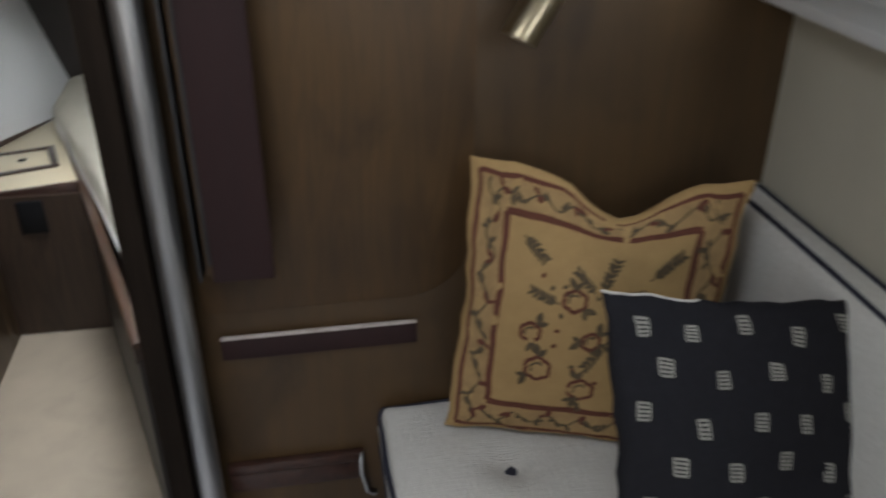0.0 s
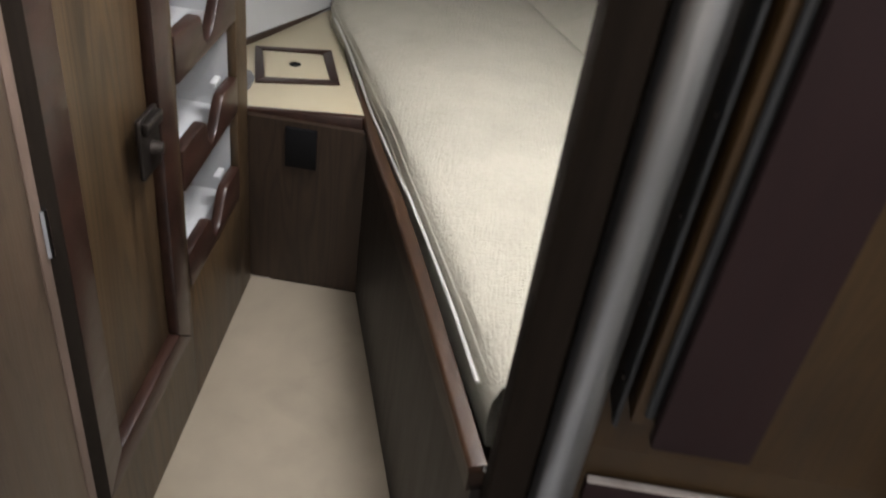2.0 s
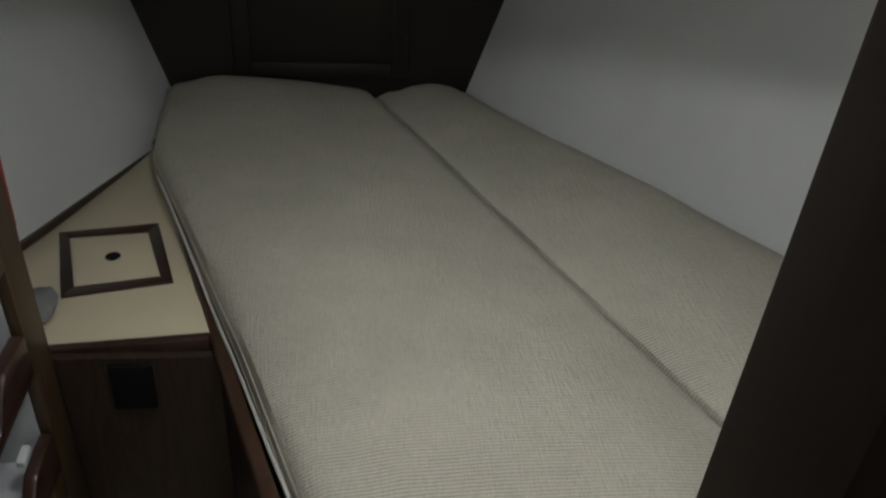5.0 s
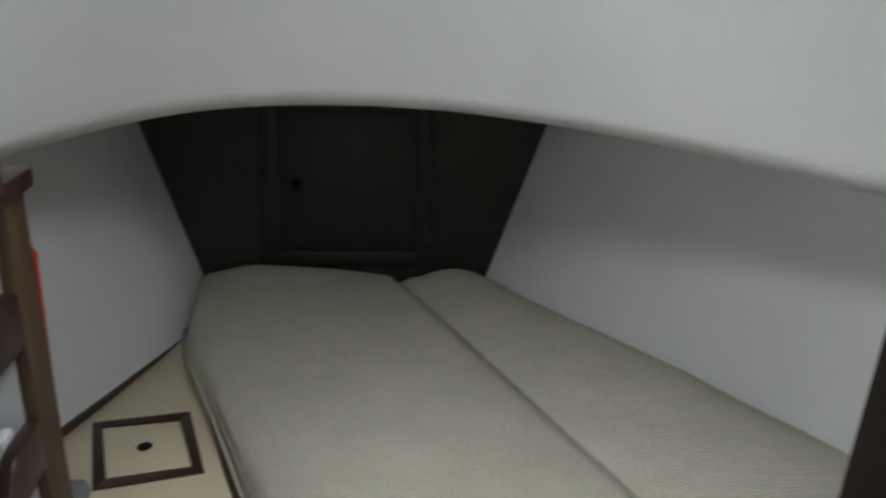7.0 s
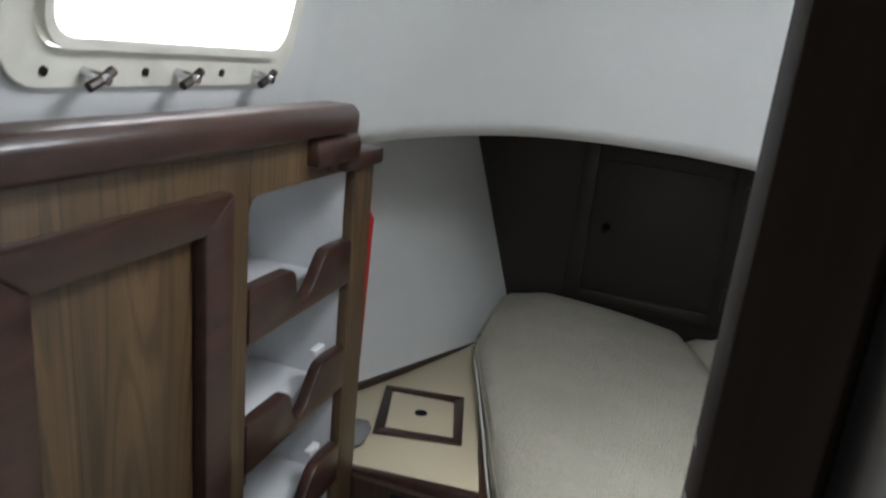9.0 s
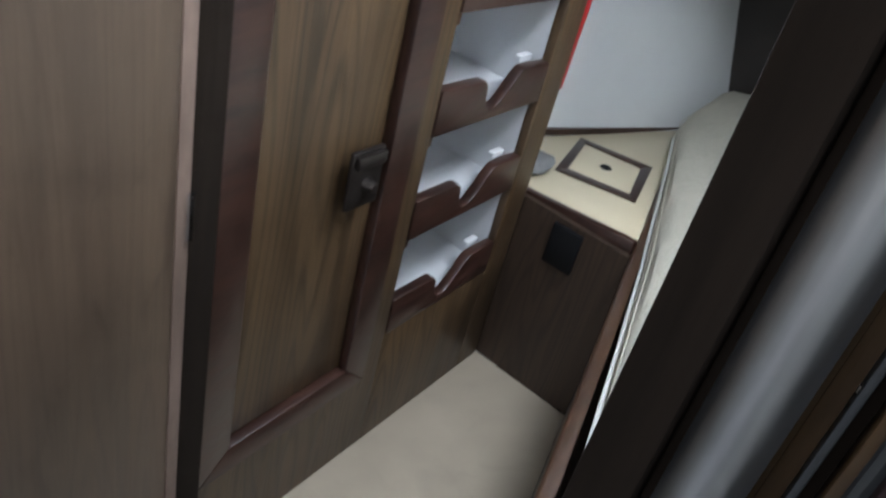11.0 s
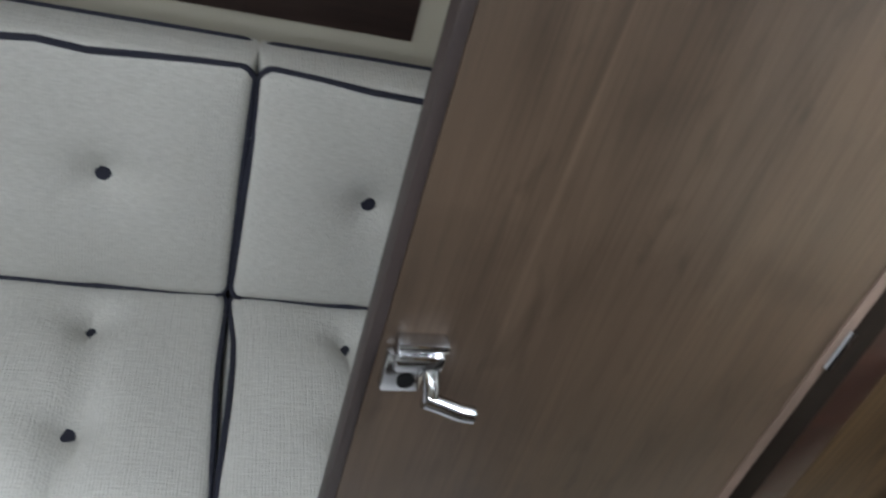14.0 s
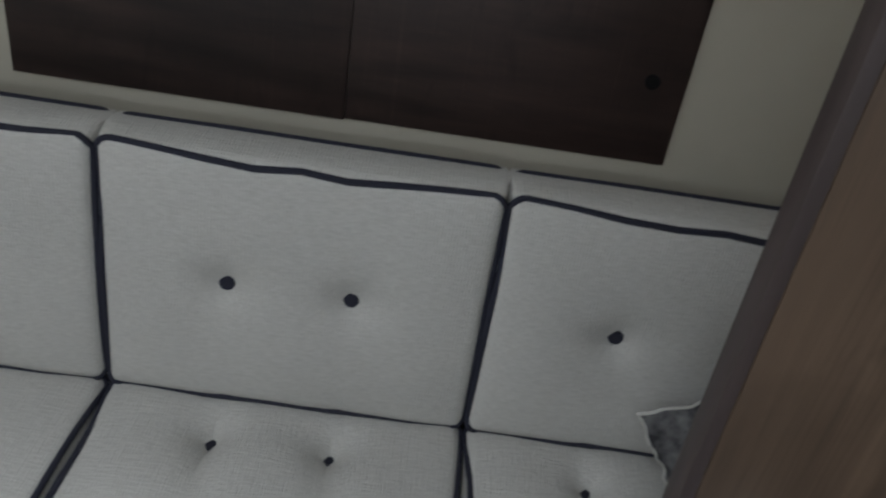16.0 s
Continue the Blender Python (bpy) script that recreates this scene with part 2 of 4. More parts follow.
SLIDER = mat("sliding_door_wood", (0.05, 0.029, 0.024), 0.55, dark=(0.012, 0.008, 0.007), scale=5, stretch=(6, 0.8, 6), contrast=0.45, knots=0.3, stain=0.4)
NAVY = mat("navy_piping", (0.02, 0.022, 0.04), 0.8, scale=60, contrast=0.8)
STEEL = mat("brushed_alloy", (0.6, 0.61, 0.62), 0.4, 1.0, dark=(0.4, 0.41, 0.42), scale=12, stretch=(6, 6, 0.4), contrast=0.8, stain=0.25, bump=0.06)
CHROME = mat("chrome", (0.75, 0.76, 0.78), 0.14, 1.0, scale=20, stain=0.1)
BRASS = mat("dull_brass", (0.42, 0.36, 0.24), 0.32, 1.0, scale=16, stain=0.2)
BLACK = mat("black_plastic", (0.006, 0.006, 0.007), 0.7, scale=20, spec=0.2)
DULL_ALLOY = mat("dull_alloy", (0.1, 0.105, 0.11), 0.5, 0.7, scale=20, stretch=(6, 6, 0.4), stain=0.3)
BRONZE = mat("dark_bronze", (0.06, 0.05, 0.045), 0.35, 0.8, scale=30)
FRAME_WHITE = mat("port_frame_plastic", (0.78, 0.77, 0.68), 0.4, scale=10, stain=0.1)
RED = mat("red_enamel", (0.45, 0.012, 0.015), 0.35, scale=10)
DARK_PRINT = mat("dark_grey_print", (0.2, 0.2, 0.2), 0.9, dark=(0.03, 0.03, 0.035), scale=22, contrast=0.25, bump=0.3, bump_scale=200)
GREY_CLOTH = mat("grey_cloth", (0.22, 0.22, 0.22), 0.9, scale=40, bump=0.3, bump_scale=200)
YELLOW = mat("ochre_cotton", (0.44, 0.295, 0.135), 0.9, dark=(0.34, 0.225, 0.1), scale=40, contrast=0.8, stain=0.14, spec=0.15, bump=0.3, bump_scale=300)
YELLOW_PALE = mat("ochre_border", (0.42, 0.28, 0.13), 0.9, dark=(0.27, 0.18, 0.09), scale=34, contrast=0.5, stain=0.14, spec=0.15, bump=0.3, bump_scale=300)
WINE = mat("wine_print", (0.15, 0.06, 0.042), 0.9, dark=(0.1, 0.042, 0.03), scale=50, spec=0.1)
INK = mat("grey_green_print", (0.13, 0.1, 0.06), 0.9, dark=(0.08, 0.065, 0.045), scale=70, spec=0.1)
BLACK_CLOTH = mat("black_cotton", (0.017, 0.017, 0.021), 0.9, scale=90, spec=0.15, bump=0.3, bump_scale=300)
GREY_PRINT = mat("grey_print", (0.3, 0.3, 0.265), 0.9, dark=(0.22, 0.22, 0.2), scale=110, spec=0.1)
GLASS = bpy.data.materials.new("port_glass")
GLASS.use_nodes = True
gb = GLASS.node_tree.nodes["Principled BSDF"]
gb.inputs["Transmission Weight"].default_value, gb.inputs["Roughness"].default_value, gb.inputs["IOR"].default_value = 1.0, 0.05, 1.1
gb.inputs["Base Color"].default_value = (0.95, 0.97, 0.98, 1)


# ---- mesh helpers ----
def mesh_of(bm, name, material, smooth=True):
    me = bpy.data.meshes.new(name)
    bmesh.ops.recalc_face_normals(bm, faces=bm.faces)
    bm.to_mesh(me)
    bm.free()
    me.materials.append(material)
    if smooth:
        me.shade_smooth()
        me.set_sharp_from_angle(angle=radians(38))
    return me


def thing(name, label, category, group="", kind="", at=(0, 0, 0)):
    ob = new(name)
    ob.location = at
    ob.empty_display_size = 0.05
    return tagged(ob, label, category, group, kind)


def part(name, bm, material, parent=None, label=""):
    ob = new(name, mesh_of(bm, name, material))
    if parent is not None:
        ob.parent = parent
        ob.matrix_parent_inverse = Matrix.Translation(-parent_origin(parent))
    if label:
        ob["label"] = label
    return ob


def parent_origin(ob):
    """World place of a thing or part (none of them is turned or scaled)."""
    return Vector(ob.location) if ob.parent is None else Vector((0, 0, 0))


def structure(name, bm, material, label, category):
    return tagged(part(name, bm, material), label, category, "", "structure")


def box(x0, y0, z0, x1, y1, z1, bevel=0.003, m=None, bm=None):
    bm2 = bmesh.new()
    bmesh.ops.create_cube(bm2, size=1, matrix=Matrix.Translation(((x0 + x1) / 2, (y0 + y1) / 2, (z0 + z1) / 2)) @ Matrix.Diagonal((x1 - x0, y1 - y0, z1 - z0, 1)))
    if bevel:
        bmesh.ops.bevel(bm2, geom=bm2.edges[:], offset=min(bevel, 0.45 * min(x1 - x0, y1 - y0, z1 - z0)), segments=2, affect='EDGES', profile=0.5)
    if m is not None:
        bm2.transform(m)
    return merge(bm, bm2)


def merge(bm, other):
    if bm is None:
        return other
    me = bpy.data.meshes.new("tmp")
    other.to_mesh(me)
    other.free()
    bm.from_mesh(me)
    bpy.data.meshes.remove(me)
    return bm


def prism(outline, lo, hi, axis="z", bevel=0.0, m=None, bm=None):
    """A flat outline drawn out along an axis. axis z: outline in x, y; y: in x, z; x: in y, z."""
    bm2 = bmesh.new()
    put = {"z": lambda a, b, c: (a, b, c), "y": lambda a, b, c: (a, c, b), "x": lambda a, b, c: (c, a, b)}[axis]
    lower = [bm2.verts.new(put(a, b, lo)) for a, b in outline]
    upper = [bm2.verts.new(put(a, b, hi)) for a, b in outline]
    bm2.faces.new(lower)
    bm2.faces.new(upper)
    k = len(outline)
    for i in range(k):
        bm2.faces.new((lower[i], lower[(i + 1) % k], upper[(i + 1) % k], upper[i]))
    bmesh.ops.recalc_face_normals(bm2, faces=bm2.faces)
    if bevel:
        es = [e for e in bm2.edges if len(e.link_faces) == 2 and e.calc_face_angle(0) > radians(25)]
        bmesh.ops.bevel(bm2, geom=es, offset=bevel, segments=2, affect='EDGES', profile=0.5)
    if m is not None:
        bm2.transform(m)
    return merge(bm, bm2)


def tube(points, r, sides=8, closed=False, bm=None):
    bm = bm or bmesh.new()
    pts = [Vector(p) for p in points]
    k = len(pts)
    rings = []
    side = None
    for i, p in enumerate(pts):
        a, b = pts[i - 1] if (i or closed) else p, pts[(i + 1) % k] if (i < k - 1 or closed) else p
        d = (b - a).normalized()
        if side is None:
            side = d.orthogonal().normalized()
        side = (side - d * side.dot(d)).normalized()
        up = d.cross(side)
        rings.append([bm.verts.new(p + (side * math.cos(q) + up * math.sin(q)) * r) for q in [2 * math.pi * j / sides for j in range(sides)]])
    for i in range(k if closed else k - 1):
        u, v = rings[i], rings[(i + 1) % k]
        for j in range(sides):
            bm.faces.new((u[j], u[(j + 1) % sides], v[(j + 1) % sides], v[j]))
    if not closed:
        bm.faces.new(rings[0])
        bm.faces.new(rings[-1])
    return bm


def disc(center, normal, r, h, sides=16, bevel=0.0):
    bm = bmesh.new()
    q = Vector(normal).normalized().to_track_quat('Z', 'Y').to_matrix().to_4x4()
    bmesh.ops.create_cone(bm, cap_ends=True, segments=sides, radius1=r, radius2=r * (0.75 if bevel else 1), depth=h, matrix=Matrix.Translation(center) @ q)
    return bm


def sheet(grid, thick=None):
    """A surface through a grid of points; thick: the vector that the back lies off."""
    bm = bmesh.new()
    rows = [[bm.verts.new(p) for p in r] for r in grid]
    for a, b in zip(rows, rows[1:]):
        for i in range(len(a) - 1):
            bm.faces.new((a[i], a[i + 1], b[i + 1], b[i]))
    if thick is not None:
        t = Vector(thick)
        back = [[bm.verts.new(Vector(p) + t) for p in r] for r in grid]
        for a, b in zip(back, back[1:]):
            for i in range(len(a) - 1):
                bm.faces.new((a[i], b[i], b[i + 1], a[i + 1]))
        rim = [rows[0][i] for i in range(len(rows[0]))] + [r[-1] for r in rows[1:]] + rows[-1][-2::-1] + [r[0] for r in rows[-2:0:-1]]
        rimb = [back[0][i] for i in range(len(back[0]))] + [r[-1] for r in back[1:]] + back[-1][-2::-1] + [r[0] for r in back[-2:0:-1]]
        for i in range(len(rim)):
            j = (i + 1) % len(rim)
            bm.faces.new((rim[i], rim[j], rimb[j], rimb[i]))
    return bm


def lerp(a, b, s):
    return a + (b - a) * s


def along(knots, s):
    """A value between knots (position, value...) by straight lines."""
    for a, b in zip(knots, knots[1:]):
        if s <= b[0]:
            break
    w = (s - a[0]) / (b[0] - a[0])
    return [lerp(p, q, w) for p, q in zip(a[1:], b[1:])]


# ---- the plan ----
def face_x(y):
    """The front of the port cabinet."""
    return 0.024 - 0.027 * y


def side_x(y):
    """The side of the berth along the cabin sole."""
    return 0.528 - 0.312 * y


def shelf_z(x, y):
    return 0.438 + 0.085 * x - 0.075 * (y - 0.907)


def berth_z(y):
    return 0.605 - 0.083 * y + 0.012 * max(0.0, y - 0.9)


def hull_port(y, z):
    x = along([(0.0, -0.62), (0.6, -0.42), (1.237, -0.165), (1.68, -0.01), (1.95, 0.012)], y)[0]
    return x - 0.31 * (z - 0.43)


def hull_star(y, z):
    x = along([(0.0, 1.76), (0.5, 1.575), (1.02, 1.33), (1.406, 1.118), (1.768, 0.89), (1.95, 0.795)], y)[0]
    return x + 0.31 * (z - 0.46)


FWD = 1.93
SOLE = -0.17

# ---- setting ----
# cabin sole, proud of the sill
structure("floor_cabin", prism([(0.055, -0.05), (side_x(-0.05), -0.05), (side_x(0.868), 0.868), (-0.02, 0.868), (-0.02, 0.2)], -0.02, 0.0, bevel=0.002),
          FLOOR, "worn beige painted cabin sole between cabinet and berth", "floor")
structure("sill", box(0.05, -0.035, SOLE, 0.57, 0.0, -0.022, 0.003), TEAK_DARK, "brown wooden riser below the raised cabin sole", "step")
structure("floor_saloon", box(-0.8, -2.7, SOLE - 0.03, 1.85, 0.03, SOLE, 0), PALE_SOLE, "pale grey saloon sole below the step", "floor")

# bulkhead between saloon and fore cabin
B_TOP = 1.70
structure("wall_bulkhead_starboard", box(0.622, 0.0, SOLE, 1.86, 0.028, B_TOP, 0.002), BULKHEAD_BASE, "brown wood veneer bulkhead beside the cabin doorway", "bulkhead")
structure("wall_bulkhead_port", box(-0.86, 0.0, SOLE, 0.03, 0.028, B_TOP, 0.002), BULKHEAD, "brown wood veneer bulkhead behind the open door", "bulkhead")
structure("trim_jamb_starboard", prism([(0.5615, -0.09), (0.602, -0.09), (0.602, -0.058), (0.5875, -0.058), (0.5875, -0.05), (0.5575, -0.05)], SOLE, B_TOP, "z", 0.003), JAMB, "dark wooden door jamb beside the metal post", "door jamb")
structure("trim_jamb_port", box(0.026, -0.012, SOLE, 0.046, 0.035, B_TOP, 0.003), JAMB, "dark wooden door jamb on the hinge side", "door jamb")

jf = box(0.588, -0.0565, SOLE, 0.624, -0.034, B_TOP, 0.001)
box(0.6035, -0.0335, SOLE, 0.624, -0.001, B_TOP, 0.001, bm=jf)
structure("trim_jamb_filler", jf, JAMB, "dark wooden packing behind the door jamb", "door jamb")
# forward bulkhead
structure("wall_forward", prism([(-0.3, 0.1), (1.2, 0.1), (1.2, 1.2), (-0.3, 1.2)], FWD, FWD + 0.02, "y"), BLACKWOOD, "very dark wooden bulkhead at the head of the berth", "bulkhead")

# hull sides
N = 14
structure("hull_port", sheet([[(hull_port(y, z), y, z) for z in (-0.2, 0.1, 0.43, 0.75, 1.12)] for y in [0.03 + (FWD + 0.02 - 0.03) * i / N for i in range(N + 1)]], (-0.02, 0, 0)),
          GELCOAT, "smooth white painted hull side above the corner shelf", "hull side")
structure("hull_starboard", sheet([[(hull_star(y, z), y, z) for z in (-0.2, 0.1, 0.46, 0.75, 1.12)] for y in [0.03 + (FWD + 0.02 - 0.03) * i / N for i in range(N + 1)]], (0.02, 0, 0)),
          GELCOAT, "smooth white painted hull side above the berth", "hull side")

# cabin trunk: one white moulding with side walls, rounded front and ceiling
TRUNK_Z = 1.063


def trunk_plan(s):
    """Bottom edge of the trunk: s 0 to 1 up the port side, 1 to 2 round the front, 2 to 3 down the starboard side."""
    if s <= 1:
        return Vector((-0.09 - 0.05 * s, lerp(0.03, 0.85, s), TRUNK_Z))
    if s >= 2:
        return Vector((lerp(1.36, 1.5, s - 2), lerp(0.66, 0.03, s - 2), TRUNK_Z))
    c = math.cos((s - 1) * math.pi)
    if c > 0:
        return Vector((0.47 - 0.61 * c ** 0.8, 1.36 - 0.51 * c ** (0.8 * 3.2), TRUNK_Z))
    return Vector((0.47 + 0.89 * (-c) ** 0.8, 1.36 - 0.70 * (-c) ** (0.8 * 1.7), TRUNK_Z))


def trunk_point(s, v):
    """v 0 at the lower edge, 1 at the shoulder, 2 at the ceiling's middle line."""
    p = trunk_plan(s)
    mid = Vector((0.56, min(p.y, 0.8) * 0.9, 1.67))
    if v <= 1:
        q = p.lerp(mid, 0.14 * v)
        q.z = TRUNK_Z + 0.48 * v - 0.125 * (min(p.y, 0.85) - 0.44) * min(v * 2, 1)
        return q
    w = v - 1
    q = p.lerp(mid, 0.14 + 0.86 * w)
    q.z = TRUNK_Z + 0.48 - 0.125 * (min(p.y, 0.85) - 0.44) * (1 - w) + 0.12 * math.sin(w * math.pi / 2)
    return q


def trunk(port_s, star_s, vs):
    """The moulding as a grid with a cut-out for a port light on each side."""
    ss = [i / 20 for i in range(21)] + [1 + i / 36 for i in range(1, 37)] + [2 + i / 20 for i in range(1, 21)]
    vv = [i / 12 for i in range(13)] + [1 + i / 10 for i in range(1, 11)]
    bm = bmesh.new()
    grid = [[bm.verts.new(trunk_point(s, v)) for v in vv] for s in ss]
    for i in range(len(ss) - 1):
        for j in range(len(vv) - 1):
            s, v = (ss[i] + ss[i + 1]) / 2, (vv[j] + vv[j + 1]) / 2
            if vs[0] < v < vs[1] and (port_s[0] < s < port_s[1] or star_s[0] < s < star_s[1]):
                continue
            if v > 1.68 and (0.3 < s < 0.95 or 2.05 < s < 2.7):
                continue
            bm.faces.new((grid[i][j], grid[i + 1][j], grid[i + 1][j + 1], grid[i][j + 1]))
    bmesh.ops.remove_doubles(bm, verts=bm.verts, dist=0.0005)
    return bm


PORT_S, STAR_S, PORT_V = (0.2, 0.8), (2.2, 2.8), (5 / 12, 9 / 12)
trunk_ob = tagged(part("ceiling_trunk", trunk(PORT_S, STAR_S, PORT_V), GELCOAT), "smooth white moulded cabin ceiling and trunk sides", "ceiling", "", "structure")
sol = trunk_ob.modifiers.new("thickness", 'SOLIDIFY')
sol.thickness, sol.offset = 0.012, 0
# unseen hatch frame, added round the overhead light's opening
hf = thing("unseen_hatch", "unseen white framed hatch added in the cabin ceiling", "hatch", "", "structure", at=(0.56, 0.5, 1.66))
for x0, y0, x1, y1 in ((0.33, 0.22, 0.36, 0.8), (0.76, 0.22, 0.79, 0.8), (0.36, 0.22, 0.76, 0.25), (0.36, 0.77, 0.76, 0.8)):
    part("frame", box(x0, y0, 1.645, x1, y1, 1.70, 0.004), FRAME_WHITE, hf)
# deck behind the trunk's lower edge
deck_rim = [trunk_plan(q) for q in [i / 20 for i in range(21)] + [1 + i / 36 for i in range(1, 37)] + [2 + i / 20 for i in range(1, 21)]]
structure("ceiling_deck", sheet([[(p.x + (p.x - 0.5) * 0.01, p.y * 1.006, TRUNK_Z + 0.001), (0.5 + (p.x - 0.5) * 2.6, p.y * 1.6, TRUNK_Z + 0.005)] for p in deck_rim], (0, 0, 0.02)),
          GELCOAT, "white underside of the deck beside the trunk", "ceiling")

# saloon shell
structure("wall_port_saloon", box(-0.74, -2.7, SOLE, -0.70, 0.0, B_TOP, 0), LINER, "cream painted saloon side above the settee", "wall")
structure("wall_starboard_saloon", box(1.72, -2.7, SOLE, 1.78, 0.0, 1.105, 0), LINER, "cream hull lining beside the starboard settee", "wall")
structure("shelf_starboard", box(1.60, -2.7, 1.105, 1.78, 0.0, 1.125, 0.003), GELCOAT, "white ledge above the starboard hull lining", "ledge")
su = box(1.70, -2.7, 1.125, 1.78, 0.0, 1.31, 0)
box(1.70, -2.7, 1.53, 1.78, 0.0, B_TOP, 0, bm=su)
box(1.70, -2.7, 1.31, 1.78, -1.77, 1.53, 0, bm=su)
box(1.70, -0.83, 1.31, 1.78, 0.0, 1.53, 0, bm=su)
structure("wall_starboard_upper", su, GELCOAT, "white saloon side above the ledge", "wall")
cs = box(-0.8, -2.7, B_TOP, 0.32, 0.03, B_TOP + 0.03, 0)
box(0.88, -2.7, B_TOP, 1.85, 0.03, B_TOP + 0.03, 0, bm=cs)
box(0.32, -2.7, B_TOP, 0.88, -1.33, B_TOP + 0.03, 0, bm=cs)
box(0.32, -0.77, B_TOP, 0.88, 0.03, B_TOP + 0.03, 0, bm=cs)
structure("ceiling_saloon", cs, GELCOAT, "white saloon ceiling with a square hatch opening", "ceiling")
sf = thing("window_saloon_hatch", "white framed deck hatch in the saloon ceiling", "hatch", "", "structure", at=(0.6, -1.05, B_TOP))
for x0, y0, x1, y1 in ((0.32, -1.33, 0.345, -0.77), (0.855, -1.33, 0.88, -0.77), (0.346, -1.33, 0.854, -1.305), (0.346, -0.795, 0.854, -0.77)):
    part("frame", box(x0 + 0.001, y0 + 0.001, B_TOP - 0.02, x1 - 0.001, y1 - 0.001, B_TOP + 0.045, 0.004), FRAME_WHITE, sf)
structure("wall_aft", prism([(-0.8, SOLE), (0.12, SOLE), (0.12, 1.6), (0.88, 1.6), (0.88, SOLE), (1.85, SOLE), (1.85, B_TOP), (-0.8, B_TOP)], -2.7, -2.66, "y"), TEAK, "teak bulkhead round the companionway", "bulkhead")


# ---- port locker with door and book rack ----
SHEAR = Matrix(((1, -0.027, 0, 0.024), (0, 1, 0, 0), (0, 0, 1, 0), (0, 0, 0, 1)))


def raked(bm):
    """The upper part of the locker rises a little towards its after end."""
    for v in bm.verts:
        v.co.z -= 0.085 * (v.co.y - 0.36) * max(0.0, (v.co.z - 0.25) / 0.85)
    return bm


def locker():
    t = thing("locker", "brown teak hanging locker with framed door and scalloped book rack", "cabinet", at=(0.03, 0.4, 0))
    # carcass pieces, butted
    y_end, bay0, bay1, top = 0.868, 0.462, 0.786, 1.172
    face = [("face_panel", 0.046, 0.0, bay0, top), ("face_bottom", bay0, 0.0, bay1, 0.292), ("stile", bay1, 0.0, y_end - 0.008, 1.13)]
    for name, y0, z0, y1, z1 in face:
        part(name, raked(box(-0.018, y0, z0, 0.0, y1, z1, 0.0015, SHEAR)), TEAK, t)
    arc = [(bay0 + 0.0005 + 0.022 * (1 - math.cos(a)), 1.083 + 0.022 * math.sin(a)) for a in [math.pi / 2 * i / 7 for i in range(8)]]
    part("face_top", raked(prism([(bay0 + 0.0005, top)] + arc + [(bay1 - 0.0005, 1.105), (bay1 - 0.0005, top)], -0.018, 0.0, "x", 0.0015, SHEAR)), TEAK, t)
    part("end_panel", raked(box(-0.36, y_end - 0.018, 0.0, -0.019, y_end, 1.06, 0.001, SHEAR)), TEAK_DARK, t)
    # capping rail and the block at its forward end
    cap = prism([(-0.06, 1.172), (0.018, 1.172), (0.025, 1.179), (0.025, 1.204), (0.014, 1.216), (-0.03, 1.214), (-0.06, 1.204)], 0.036, 0.732, "y", 0.004)
    cap.transform(SHEAR)
    raked(cap)
    part("capping_rail", cap, MAHOGANY, t, "rounded mahogany capping rail")
    part("rail_block", raked(box(-0.01, 0.612, 1.126, 0.022, 0.754, 1.168, 0.008, SHEAR)), MAHOGANY, t)
    part("stile_cap", raked(box(-0.04, 0.722, 1.106, 0.014, 0.868, 1.136, 0.006, SHEAR)), MAHOGANY, t)
    for y in (0.64, 0.72):
        part("screw", raked(disc((face_x(y) + 0.023, y, 1.125), (1, 0, 0), 0.005, 0.003)), BRONZE, t)
    # framed door
    door = part("door", raked(box(-0.001, 0.088, 0.285, 0.003, 0.338, 1.092, 0.001, SHEAR)), TEAK, t, "teak veneer door panel in a mahogany frame")
    o0, o1, q0, q1, w, wb, wt, d = 0.032, 0.396, 0.23, 1.126, 0.058, 0.055, 0.042, 0.022
    ring = [("door_stile", [(o0, q0), (o0 + w, q0 + wb), (o0 + w, q1 - wt), (o0, q1)]), ("door_stile", [(o1, q0), (o1, q1), (o1 - w, q1 - wt), (o1 - w, q0 + wb)]),
            ("door_rail", [(o0, q1), (o0 + w, q1 - wt), (o1 - w, q1 - wt), (o1, q1)]), ("door_rail", [(o0, q0), (o1, q0), (o1 - w, q0 + wb), (o0 + w, q0 + wb)])]
    for name, out in ring:
        part(name, raked(prism(out, 0.001, d, "x", 0.004, SHEAR)), MAHOGANY, door)
    for z in (0.3, 1.04):
        part("hinge", raked(tube([(face_x(o0) + 0.012, o0 - 0.004, z - 0.03), (face_x(o0) + 0.012, o0 - 0.004, z + 0.03)], 0.005)), CHROME, door)
    cl = part("clasp", raked(box(0.019, 0.252, 0.645, 0.028, 0.318, 0.738, 0.004, SHEAR)), BRONZE, door, "dark bronze spring clasp")
    part("clasp_knob", raked(disc((face_x(0.29) + 0.034, 0.288, 0.684), (1, 0.2, 0), 0.011, 0.018, 14, 1)), BRONZE, cl)
    part("clasp_bar", raked(box(0.026, 0.256, 0.714, 0.037, 0.314, 0.734, 0.004, SHEAR)), BRONZE, cl)
    # book rack: white bay, shelves and scalloped fronts
    part("bay_back", raked(box(-0.225, bay0 - 0.02, 0.2, -0.215, bay1 + 0.02, 1.16, 0, SHEAR)), SHELF_WHITE, t)
    part("bay_side", raked(box(-0.216, bay0 - 0.02, 0.2, -0.018, bay0 - 0.001, 1.16, 0, SHEAR)), SHELF_WHITE, t)
    part("bay_side", raked(box(-0.216, bay1 + 0.001, 0.2, -0.018, bay1 + 0.012, 1.16, 0, SHEAR)), SHELF_WHITE, t)
